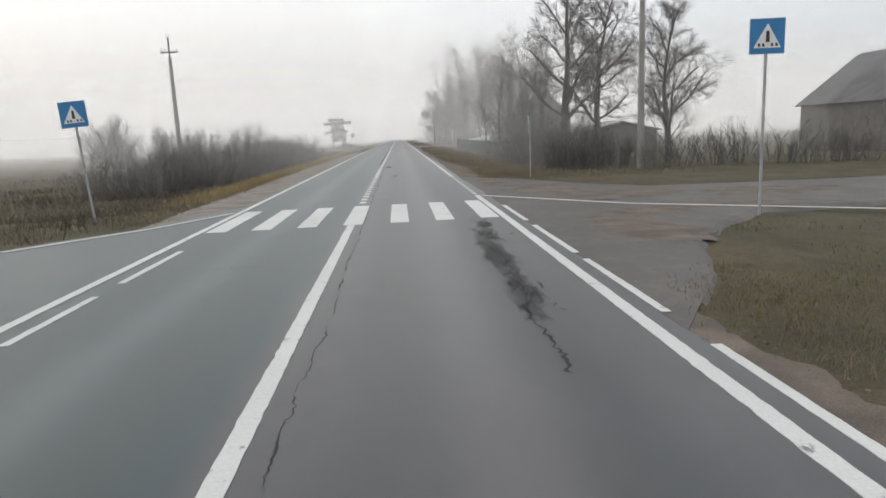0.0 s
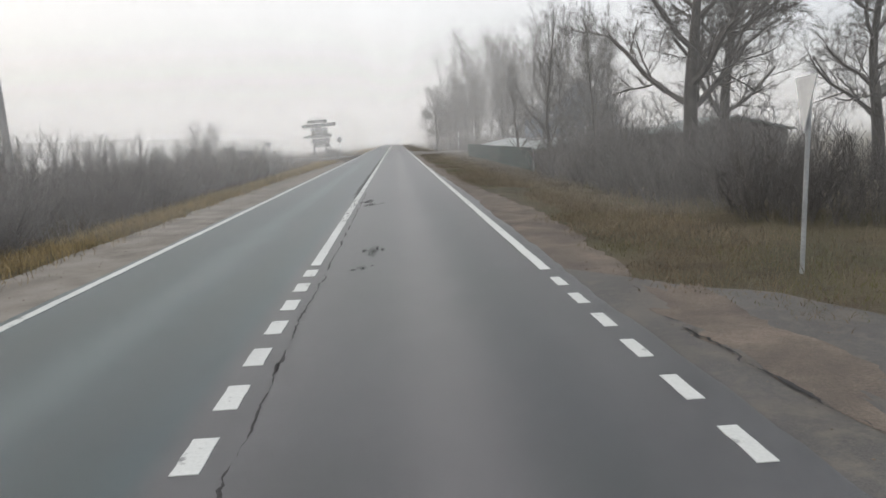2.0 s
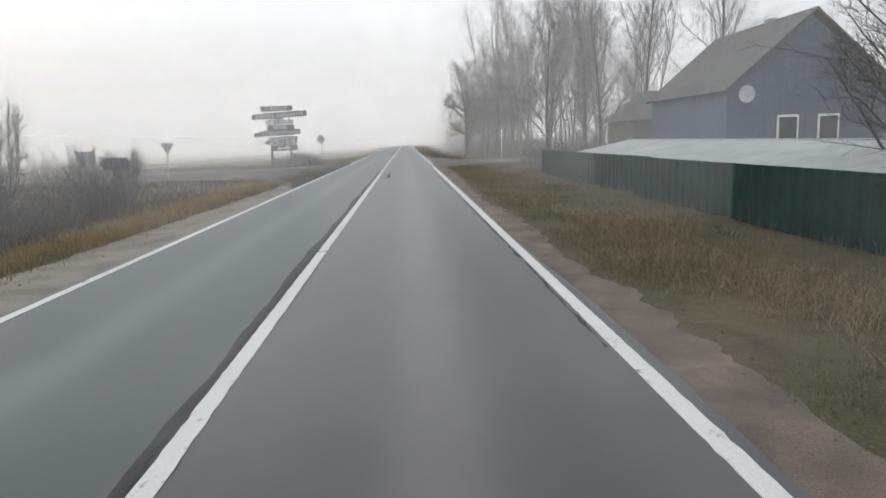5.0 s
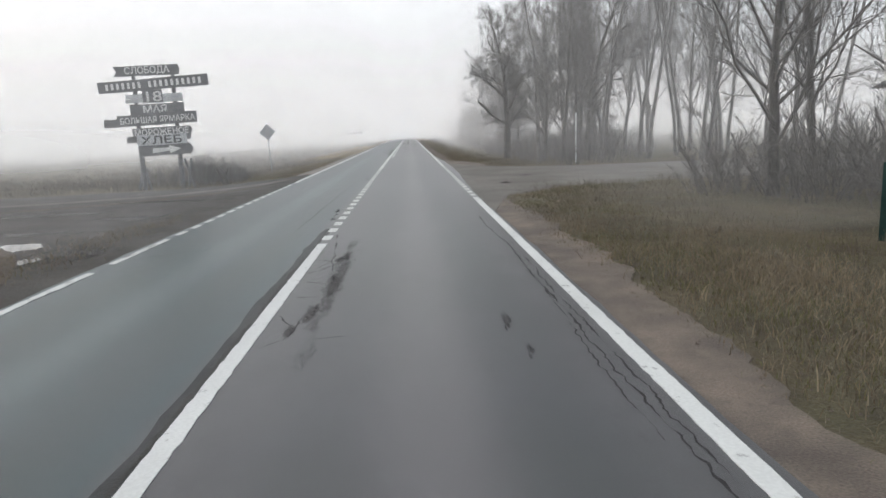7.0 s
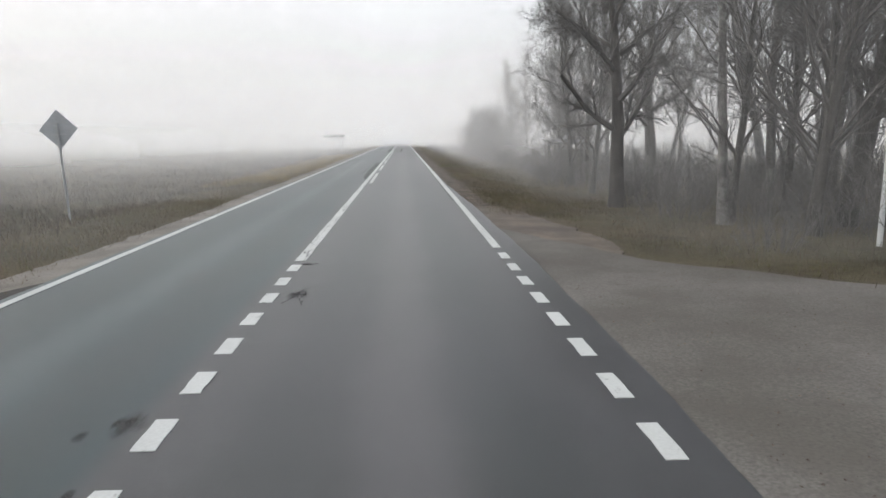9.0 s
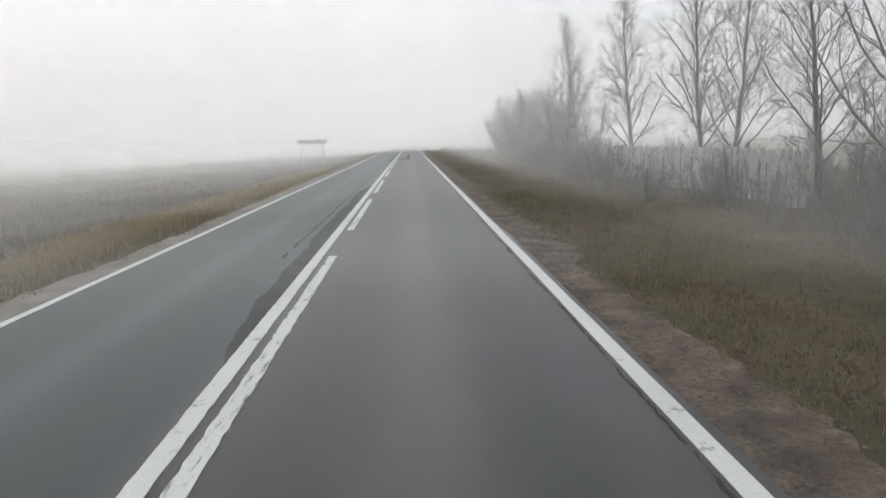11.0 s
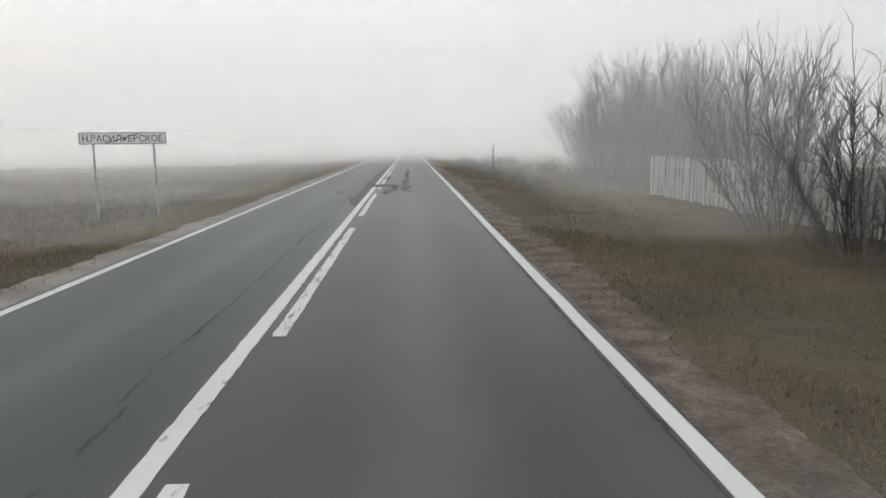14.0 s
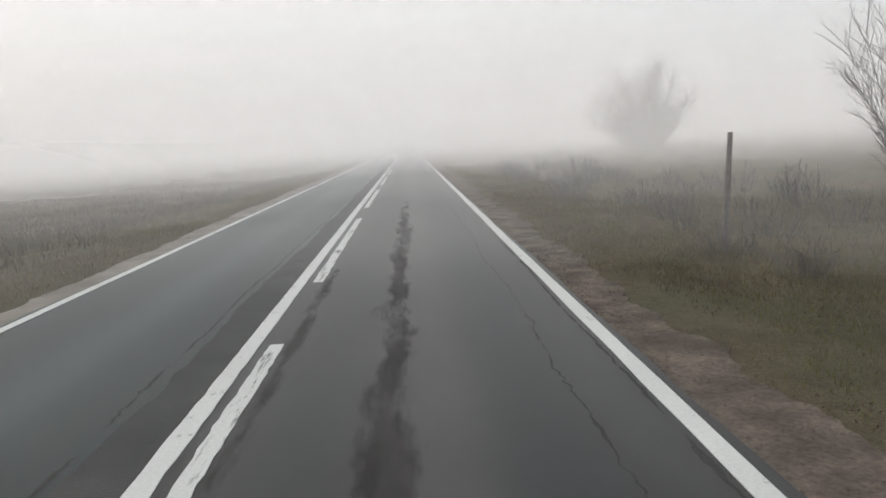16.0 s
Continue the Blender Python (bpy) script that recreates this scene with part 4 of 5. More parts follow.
for y in np.arange(160, 192, 2.0):
    spots.append((rg.uniform(11.3, 13.5), y, rg.uniform(0.6, 1.0), rg.uniform(0, 360)))
for y in np.arange(163, 193, 1.25):
    spots.append((rg.uniform(9.3, 10.3) if y < 188 else rg.uniform(11.6, 12.8), y, rg.uniform(0.7, 1.1), rg.uniform(0, 360)))
for y in np.arange(204, 252, 1.7):
    spots.append((rg.uniform(6.3, 8.2), y, rg.uniform(0.22, 0.4), rg.uniform(0, 360)))
    spots.append((rg.uniform(8.5, 13.5), y, rg.uniform(0.3, 0.5), rg.uniform(0, 360)))
for x, y, s in ((11.2, 98.5, 0.9), (9.8, 100.5, 0.7), (13, 100, 1.0), (-7.3, 112.6, 0.55), (-6.4, 113.5, 0.35), (-8.5, 113.2, 0.4), (-17.5, 97, 0.8), (-16, 99, 0.7), (-19, 95, 0.9), (9.5, 116.5, 0.5), (8.2, 119, 0.5)):
    spots.append((x, y, s, rg.uniform(0, 360)))
hedge = [make_shrub("dense dark hedge shrub with bare tangled twigs", s, 2.3, 3.0, 26, 6, 0.010, SHRUBDARK) for s in (55, 56, 57)]
place(hedge, [q for q in spots if q[0] > 0] + [(-7.0, 114.3, 0.62, 20), (-7.7, 114.8, 0.55, 140), (-6.3, 115.0, 0.4, 250), (-8.4, 114.4, 0.5, 310), (-7.4, 113.6, 0.6, 70), (-6.7, 113.9, 0.5, 190), (-7.9, 113.2, 0.45, 260), (-6.0, 114.5, 0.3, 10), (-6.9, 112.8, 0.55, 15), (-6.2, 113.2, 0.45, 100), (-7.6, 112.5, 0.6, 200), (-8.8, 112.6, 0.5, 330), (-9.6, 113.2, 0.45, 60)], "hedge shrubs")
spots = [q for q in spots if q[0] < 0]
place(shr, spots, "shrubs along the road")

fans = []
for sd in (66, 67):
    st, tw = clump(4.6, 1.8, 15, sd, 9, 0.017, 0.10, 0.62)
    fan = thing("small_tree", Matrix(), "small bare tree with several upswept stems", "tree")
    tagged(piece("stems", mesh_of(*st, "stems"), BARK, fan), kind="stuff")
    tagged(piece("crown", mesh_of(*tw, "crown"), TWIG, fan), kind="stuff")
    fans.append(fan)
place(fans, [(-17.3, 84, 1.0, 0), (-16.2, 85.5, 1.05, 140), (-13, 43, 0.8, 120), (-14, 53, 0.8, 40), (-12.6, 56, 0.74, 260), (-15.2, 50, 0.8, 310), (-12.9, 48, 0.72, 15), (-15.2, 91, 0.55, 200), (-13.6, 92.5, 0.5, 300), (-20, 70, 0.8, 80), (-16.6, 60, 0.66, 10), (-12.2, 89, 0.42, 70), (10.2, 192, 1.05, 30), (10.0, 188.5, 0.8, 140), (12.0, 196, 1.1, 250), (9.9, 171, 0.8, 320), (12.4, 183, 1.0, 60), (12.2, 176, 0.95, 190), (13.6, 204, 1.0, 10), (10.1, 179.5, 0.7, 75)], "small trees in the shrubs")
stems_r, twigs_r = clump(5.4, 3.0, 52, 69, 11, 0.022, 0.15, 0.75)
rounds = [thing("field_tree", Matrix(), "lone round-crowned bare tree standing in the field", "tree")]
tagged(piece("stems", mesh_of(*stems_r, "stems"), BARK, rounds[0]), kind="stuff")
tagged(piece("crown", mesh_of(*twigs_r, "crown"), TWIG, rounds[0]), kind="stuff")
place(rounds, [(-26.4, 67, 1.0, 50), (30.0, 290.5, 2.1, 10)], "lone trees in the fields")
osier = [make_shrub("tall many-stemmed bare willow shrub", s, 5.6, 4.4, 46, 7, 0.013, SHRUBDARK, 0.10, 0.42) for s in (61, 62)]
place(osier, [(12.9, 209, 1.05, 0), (13.2, 213, 1.15, 120), (13.2, 217.5, 1.15, 250), (15.0, 206.5, 1.1, 40), (15.2, 211, 1.2, 160), (15.5, 215.5, 1.2, 300), (14.6, 222, 1.2, 80), (17.5, 209, 1.2, 10), (17.6, 214, 1.2, 200), (17.2, 220, 1.25, 30)], "willow shrubs")


# ---- grass ----
def blades(name, material, label, spots, hmin, hmax, width, lean, seed):
    """Standing grass blades, thousands in one mesh."""
    r = rnd(seed)
    n = len(spots)
    b = np.array(spots)
    a = r.uniform(0, 2 * np.pi, n)
    h = r.uniform(hmin, hmax, n)
    w = width * r.uniform(0.6, 1.4, n)
    ld = r.uniform(0, 2 * np.pi, n)
    lo = lean * h * r.uniform(0.2, 1.0, n)
    dx, dy = np.cos(a) * w, np.sin(a) * w
    p0 = np.stack([b[:, 0] - dx, b[:, 1] - dy, b[:, 2] - 0.03], 1)
    p1 = np.stack([b[:, 0] + dx, b[:, 1] + dy, b[:, 2] - 0.03], 1)
    mx, my = b[:, 0] + np.cos(ld) * lo * 0.35, b[:, 1] + np.sin(ld) * lo * 0.35
    p2 = np.stack([mx + dx * 0.7, my + dy * 0.7, b[:, 2] + h * 0.6], 1)
    p3 = np.stack([mx - dx * 0.7, my - dy * 0.7, b[:, 2] + h * 0.6], 1)
    p4 = np.stack([b[:, 0] + np.cos(ld) * lo, b[:, 1] + np.sin(ld) * lo, b[:, 2] + h], 1)
    verts = np.stack([p0, p1, p2, p3, p4], 1).reshape(-1, 3)
    k = np.arange(n) * 5
    faces = np.stack([k, k + 1, k + 2, k + 3], 1).tolist() + np.stack([k + 3, k + 2, k + 4], 1).tolist()
    ob = piece(name, mesh_of(verts.tolist(), faces, name), material)
    return tagged(ob, label, "grass", kind="stuff")


def bare_spot(x, y):
    """True on road, shoulder and side-road mouths."""
    if LEFT - 0.75 - 0.95 * max(0, min(1, (100 - y) / 45)) < x < LANE + (0.78 if y < 127 else 0.66) + 0.7 * max(0, 1 - abs(y - 34) / 16):
        return True
    if x < 0 and y < 18.2 and y < 16.8 + (x + 3.2) * 1.45 + (0 if x > -6.4 else (-6.4 - x) * 0.9):
        return True
    if x > 0 and 4.3 + max(0, x - 3.6) * 1.9 < y < 27.8 - (x - 3.6) * 1.7 + max(0, x - 7.5) * 1.55:
        return True
    if x < 0 and 92 + max(0, 6.5 + x) * 3 < y < 109 + max(0, 7 + x) * 2:
        return True
    if x > 0 and 104.8 - max(0, 6.3 - x) * 2 + max(0, x - 6.3) * 0.35 < y < 116.5 + max(0, 7.6 - x) * 2.2:
        return True
    return False


def scatter(count, xf, y0, y1, seed, tuft=6, size=0.16, keep=None):
    r = rnd(seed)
    out = []
    while len(out) < count:
        y = r.uniform(y0, y1)
        x = xf(r)
        if bare_spot(x, y) or (keep and not keep(x, y)):
            continue
        for _ in range(tuft):
            px, py = x + r.normal(0, size), y + r.normal(0, size)
            out.append((px, py, ground_z(px, py)))
    return out


def dense2(x, y):
    return noise.noise((x * 0.5, y * 0.3, 31)) > 0.0


def dense(x, y):
    return noise.noise((x * 0.35, y * 0.2, 11)) > -0.15


blades("dry_grass", STRAW, "straw-coloured dead grass on the verge", scatter(60000, lambda r: -(3.9 + abs(r.normal(0, 1.5))), 3, 262, 71, 12, 0.22, dense), 0.04, 0.17, 0.0045, 1.6, 72)
blades("dry_grass", STRAW, "straw-coloured dead grass on the verge", scatter(120000, lambda r: 4.25 + abs(r.normal(0, 1.7)), 3, 262, 73, 12, 0.2, dense), 0.03, 0.13, 0.0045, 1.6, 74)
blades("tawny_grass", TAWNY, "tawny orange dead grass in a band along the road", scatter(26000, lambda r: -(5.5 + r.normal(0, 0.65)), 20, 88, 83, 12, 0.25) + scatter(30000, lambda r: -(5.3 + r.normal(0, 0.85)), 138, 184, 84, 12, 0.25), 0.08, 0.32, 0.005, 1.2, 85)
blades("pale_grass", PALE, "pale straw grass beside the fence and hedge", scatter(26000, lambda r: 6.2 + r.normal(0, 0.8), 30, 92, 86, 12, 0.25, dense), 0.05, 0.21, 0.005, 1.7, 87)
blades("green_grass", GREEN, "short tired green grass on the verge", scatter(80000, lambda r: 4.3 + abs(r.normal(0, 2.2)), 3, 262, 75, 16, 0.2, dense2), 0.03, 0.09, 0.005, 1.3, 76)
blades("green_grass", GREEN, "short tired green grass on the verge", scatter(45000, lambda r: -(3.9 + abs(r.normal(0, 2.0))), 3, 262, 77, 12, 0.25), 0.03, 0.10, 0.005, 1.3, 78)
blades("field_stalks", FIELD, "pale dead stalks and grass standing in the field", scatter(110000, lambda r: -(6.2 + abs(r.normal(0, 9))), 3, 262, 79, 12, 0.45), 0.08, 0.36, 0.009, 1.2, 80)
blades("dead_weeds", WEED, "brown dead weeds behind the verge", scatter(55000, lambda r: 6.0 + abs(r.normal(0, 4)), 26, 262, 81, 12, 0.45), 0.06, 0.30, 0.005, 1.4, 82)


def pebbles(name, material, label, spots, smin, smax, seed):
    """Small loose stones and clods, each an uneven octahedron half sunk in the ground."""
    r = rnd(seed)
    verts, faces = [], []
    for x, y, z in spots:
        s = smin + (smax - smin) * r.random() ** 3
        k = len(verts)
        for dx, dy, dz in ((1, 0, 0), (0, 1, 0), (-1, 0, 0), (0, -1, 0), (0, 0, 0.8), (0, 0, -0.6)):
            j = r.uniform(0.6, 1.3)
            verts.append((x + dx * s * j, y + dy * s * j, z + dz * s * j))
        for i in range(4):
            faces.append((k + i, k + (i + 1) % 4, k + 4))
    return tagged(piece(name, mesh_of(verts, faces, name), material), label, "stones", kind="stuff")


rg = rnd(91)
sp = []
for _ in range(5000):
    y = rg.uniform(-2, 240)
    sp.append((LANE + 0.55 + abs(rg.normal(0, 0.42)), y, -0.016))
pebbles("loose_stones", GRAVEL, "loose stones and clods on the sandy shoulder", sp, 0.004, 0.024, 92)
sp = []
for _ in range(4000):
    y = rg.uniform(0, 240)
    sp.append((LEFT - 0.45 - abs(rg.normal(0, 0.5)), y, -0.016))
pebbles("loose_stones", GRAVEL, "loose stones and clods on the gravel shoulder", sp, 0.004, 0.024, 93)
sp = [(rg.uniform(3.9, 9), rg.uniform(101.5, 117), -0.008) for _ in range(3000)] + [(rg.uniform(3.9, 8), rg.uniform(7, 25), -0.008) for _ in range(2500)] + [(rg.uniform(-12, -3.7), rg.uniform(90, 109), -0.008) for _ in range(3000)]
pebbles("loose_stones", GRAVEL, "mud clods and stones on the side road", [q for q in sp if bare_spot(q[0], q[1])], 0.004, 0.016, 94)

rg = rnd(97)
sp = [(LANE + 0.12 + abs(rg.normal(0, 0.33)), rg.uniform(127, 240), -0.017) for _ in range(9000)]
pebbles("verge_crumbs", CRUMBS, "grit and soil crumbs along the broken asphalt edge", sp, 0.005, 0.03, 98)
rg = rnd(95)
sp = []
while len(sp) < 16000:
    side_x = rg.choice((-1, 1))
    x, y = side_x * (3.9 + abs(rg.normal(0, 1.1))), rg.uniform(0, 240)
    if not bare_spot(x, y) and noise.noise((x * 0.6, y * 0.35, 17)) > -0.1:
        sp.append((x, y, ground_z(x, y) - 0.004))
pebbles("earth_clods", SOIL, "dark earth clods and litter on the verge", sp, 0.006, 0.03, 96)


rg = rnd(99)
sp = []
while len(sp) < 14000:
    x, y = 4.3 + abs(rg.normal(0, 1.3)), rg.uniform(120, 245)
    if not bare_spot(x, y) and noise.noise((x * 1.1, y * 0.5, 23)) > 0.05:
        sp.append((x, y, ground_z(x, y)))
blades("leaf_litter", LITTER, "dark brown matted litter and dead leaves on the verge", sp, 0.015, 0.05, 0.006, 3.0, 101)


# ---- signs and poles ----
def sign_post(name, x, y, h, label, lean=(0, 0), turn=0, radius=0.03):
    ob = thing(name, pose(x, y, ground_z(x, y) - 0.02, lean[0], lean[1], turn), label, "road sign")
    part("post", rod(radius, radius, h, seg=14), STEEL, ob)
    return ob


def crossing_sign(x, y, h, label, lean=(0, 0), turn=0, size=0.62):
    """Blue square plate with a white triangle and plain dark shapes."""
    ob = sign_post("crossing_sign", x, y, h + size * 0.6, label, lean, turn)
    m = Matrix.Translation((0, -0.045, h + size / 2))
    a = size / 2
    part("plate", box(size, 0.012, size, m, 0.004), BLUE, ob)
    part("rim", box(size + 0.02, 0.01, size + 0.02, m @ Matrix.Translation((0, 0.009, 0)), 0.003), WHITE, ob)
    part("triangle", plate([(-0.8 * a, -0.68 * a), (0.8 * a, -0.68 * a), (0, 0.72 * a)], 0.004, m @ Matrix.Translation((0, -0.009, 0))), WHITE, ob)
    b = plate([(-0.10 * a, -0.35 * a), (0.13 * a, -0.35 * a), (0.10 * a, 0.30 * a), (-0.07 * a, 0.30 * a)], 0.003, m @ Matrix.Translation((0, -0.0135, 0)))
    part("symbol", b, BLACK, ob, "plain black upright shape")
    for k in (-0.52, -0.28, 0.22, 0.48):
        part("bar", plate([(k * a, -0.6 * a), ((k + 0.14) * a, -0.6 * a), ((k + 0.10) * a, -0.42 * a), ((k - 0.02) * a, -0.42 * a)], 0.003, m @ Matrix.Translation((0, -0.0135, 0))), BLACK, ob)
    part("bracket", box(0.09, 0.05, 0.03, Matrix.Translation((0, -0.01, h + size * 0.75)), 0.004), STEEL, ob)
    part("bracket", box(0.09, 0.05, 0.03, Matrix.Translation((0, -0.01, h + size * 0.25)), 0.004), STEEL, ob)
    return ob


crossing_sign(-6.72, 16.25, 2.42, "blue square pedestrian crossing sign on a leaning post", (0, -4.5), 6)
crossing_sign(8.55, 12.2, 3.3, "blue square pedestrian crossing sign on a tall post", (0, 0), -8, 0.68)


def back_sign(name, x, y, zc, pts, label, lean=(0, 0), turn=0, material=None):
    """A sign seen from behind: plate, stiffening rails and post."""
    z0 = ground_z(x, y)
    ob = sign_post(name, x, y, zc - z0 + 0.15, label, lean, turn)
    m = Matrix.Translation((0, 0.05, zc - z0))
    part("plate", plate(pts, 0.012, m), material or GREYBACK, ob)
    w = max(p[0] for p in pts) * 0.7
    for dz in (-0.13, 0.16):
        part("rail", box(w * 1.2, 0.018, 0.03, m @ Matrix.Translation((0, -0.016, dz)), 0.004), STEEL, ob)
    return ob


back_sign("priority_sign", -6.95, 125.45, 2.19, [(0, -0.5), (0.5, 0), (0, 0.5), (-0.5, 0)], "back of a grey diamond road sign on a leaning post", (0, -3), -4)
back_sign("yield_sign", -12.55, 95.9, 1.78, [(0, -0.38), (0.4, 0.33), (-0.4, 0.33)], "back of a grey triangular road sign", (0, 2), 10)
back_sign("square_sign", -16.3, 94, 1.35, [(-0.46, -0.4), (0.46, -0.4), (0.46, 0.4), (-0.46, 0.4)], "back of a grey square road sign", (0, 0), 12)
back_sign("direction_sign", -14.55, 93.3, 1.04, [(-0.55, -0.33), (0.72, -0.33), (0.85, 0), (0.72, 0.33), (-0.55, 0.33), (-0.75, 0)], "dark arrow-shaped direction sign", (0, 0), 8, mat("dark_blue_sign", (0.06, 0.08, 0.14), 0.5, 0.2, 0.5, 20, 0.0))
back_sign("yield_sign", 6.55, 27.1, 2.15, [(0, -0.38), (0.4, 0.33), (-0.4, 0.33)], "white triangular road sign turned almost edge-on", (0, 0), 76, WHITE)
narrow = thing("marker_post", pose(10.5, 119.4, ground_z(10.5, 119.4)), "thin white roadside post by the wood", "post")
part("post", rod(0.05, 0.045, 2.6), WHITE, narrow)
part("cap", rod(0.055, 0.03, 0.06, Matrix.Translation((0, 0, 2.6))), STEEL, narrow)

# place-name board at the end of the settlement
tn = thing("place_name_sign", pose(-7.2, 197.95, 0, 0, 0, 0), "white place-name board with black letters struck through", "road sign")
gz = ground_z(-7.2, 197.95)
for px in (-0.92, 0.9):
    part("post", rod(0.035, 0.035, 2.2 - gz, Matrix.Translation((px, 0.05, gz - 0.05))), STEEL, tn)
part("panel", box(2.62, 0.03, 0.36, Matrix.Translation((0, 0, 2.1)), 0.006), WHITE, tn)
for sx, sz, px, pz in ((2.62, 0.025, 0, 0.1675), (2.62, 0.025, 0, -0.1675), (0.025, 0.31, 1.2975, 0), (0.025, 0.31, -1.2975, 0)):
    part("border", box(sx, 0.008, sz, Matrix.Translation((px, -0.018, 2.1 + pz)), 0.002), INK, tn)
lettering("Н.ВАСИЛЬЕВСКОЕ", 0.20, 2.4, INK, tn, Matrix.Translation((0, -0.018, 2.1)))
part("strike", plate([(-0.55, -0.15), (-0.45, -0.15), (0.55, 0.15), (0.45, 0.15)], 0.004, Matrix.Translation((0, -0.026, 2.1))), mat("dull_red_film", (0.12, 0.05, 0.05), 0.6, 0.2, 0.5, 20, 0), tn, "dull red diagonal strip")

stump = thing("tree_stump", pose(-6.3, 112.2, ground_z(-6.3, 112.2) - 0.08, 0, -14, 30), "dark broken stump leaning among brushwood", "stump")
bm = rod(0.17, 0.13, 0.55, seg=11)
rod(0.13, 0.07, 0.45, pose(0.0, 0.0, 0.5, 0, -18, 0), 9, bm)
rod(0.06, 0.03, 0.4, pose(0.05, 0.0, 0.4, 0, 38, 0), 7, bm)
for q in bm.verts:
    q.co += Vector((noise.noise(q.co * 9), noise.noise(q.co * 9 + Vector((5, 0, 0))), 0)) * 0.03
part("trunk", bm, BARK, stump)

# hand-made wooden signboard
sb = thing("wooden_signboard", pose(-8.5, 111.0, 0), "tall hand-painted wooden signboard of many dark planks on two posts", "signboard")


def plank(x0, x1, z0, z1, tilt, material, y=-0.09, point=0.0, notch=0.0, name="plank", thick=0.035):
    """A rough plank between x0 and x1, tilted, pointed or notched at its right end."""
    cx, cz = (x0 + x1) / 2, (z0 + z1) / 2
    w, h = (x1 - x0) / 2, (z1 - z0) / 2
    r = random.Random(int(x0 * 100 + z0 * 1000))
    top = [(w * (1 - 2 * i / 8), h + r.uniform(-0.012, 0.012)) for i in range(9)]
    bot = [(-w + 2 * w * i / 8, -h + r.uniform(-0.012, 0.012)) for i in range(9)]
    pts = [(-w + notch, 0)] * (notch > 0) + bot + ([(w + point, 0)] if point else []) + top
    m = Matrix.Translation((cx, y, cz)) @ pose(0, 0, 0, 0, -tilt, 0)
    return part(name, plate(pts, thick, m), material, sb), m


def text_bars(m, width, height, runs):
    """Unread lettering as plain bars."""
    for a, e in runs:
        n = max(1, int((e - a) * width / (height * 0.85)))
        for i in range(n):
            x = -width / 2 + width * (a + (e - a) * (i + 0.5) / n)
            part("text_bar", box(height * 0.42, 0.006, height, m @ Matrix.Translation((x, -0.024, 0))), LETTER, sb)


for px, h in ((-0.78, 4.75), (0.75, 4.75)):
    part("post", rod(0.10, 0.08, h + 0.3, Matrix.Translation((px, 0.02, -0.3)), 10), BOARD, sb)
for px, dx in ((-1.05, 0.5), (1.25, -0.62), (-0.55, -0.4), (0.95, 0.35)):
    part("brace", rod(0.06, 0.05, 1.35, pose(px, 0.1, -0.2, 0, math.degrees(math.atan2(dx, 2.2)) * 1.0, 0), 8), BOARD, sb)
_, m = plank(-1.51, 1.03, 4.42, 4.82, 1.0, BOARD, point=0.06, notch=0.12)
lettering("СЛОБОДА", 0.27, 1.75, LETTER, sb, m @ Matrix.Translation((0.05, -0.028, 0)))
_, m = plank(-2.16, 2.17, 3.88, 4.32, 3.2, BOARD, y=-0.10)
text_bars(m, 4.0, 0.24, [(0.02, 0.39), (0.44, 0.985)])
plank(-1.17, -0.45, 3.55, 3.70, 1, PALEBOARD, notch=0.08)
plank(-1.15, -0.45, 3.38, 3.53, 3, PALEBOARD)
plank(0.28, 1.10, 3.56, 3.72, 1, PALEBOARD)
plank(0.28, 1.10, 3.40, 3.55, 0, PALEBOARD)
_, m = plank(-0.46, 0.33, 3.36, 3.86, 1, BOARD, y=-0.10)
lettering("18", 0.40, 0.60, LETTER, sb, m @ Matrix.Translation((0, -0.028, 0)))
_, m = plank(-1.0, 1.13, 2.90, 3.33, 1, BOARD)
lettering("МАЯ", 0.28, 0.92, LETTER, sb, m @ Matrix.Translation((-0.08, -0.028, 0.02)))
plank(-2.08, -1.50, 2.43, 2.75, 1.5, BOARD, y=-0.08)
_, m = plank(-1.55, 1.60, 2.50, 2.94, 2.2, BOARD, y=-0.115)
lettering("БОЛЬШАЯ ЯРМАРКА", 0.24, 2.95, LETTER, sb, m @ Matrix.Translation((0.02, -0.028, 0)))
_, m = plank(-1.0, 1.28, 2.06, 2.40, 2.0, BOARD, point=0.1)
lettering("МОРОЖЕНОЕ", 0.24, 2.15, LETTER, sb, m @ Matrix.Translation((0.02, -0.028, 0)))
plank(-1.25, -0.78, 1.80, 2.06, 1, BOARD, y=-0.08)
plank(1.05, 1.29, 1.90, 2.18, 1, BOARD, y=-0.08)
_, m = plank(-0.84, 1.13, 1.70, 2.12, 1.6, PALEBOARD, y=-0.13)
lettering("ХЛЕБ", 0.30, 1.6, INK, sb, m @ Matrix.Translation((0, -0.028, 0)))
_, m = plank(-0.84, 1.24, 1.28, 1.73, 1.5, BOARD, y=-0.09, point=0.12)
part("arrow", plate([(-0.55, -0.12), (0.15, -0.05), (0.15, -0.16), (0.62, 0.02), (0.15, 0.17), (0.12, 0.08), (-0.5, 0.08)], 0.006, m @ Matrix.Translation((0.05, -0.024, 0))), LETTER, sb, "white painted arrow")


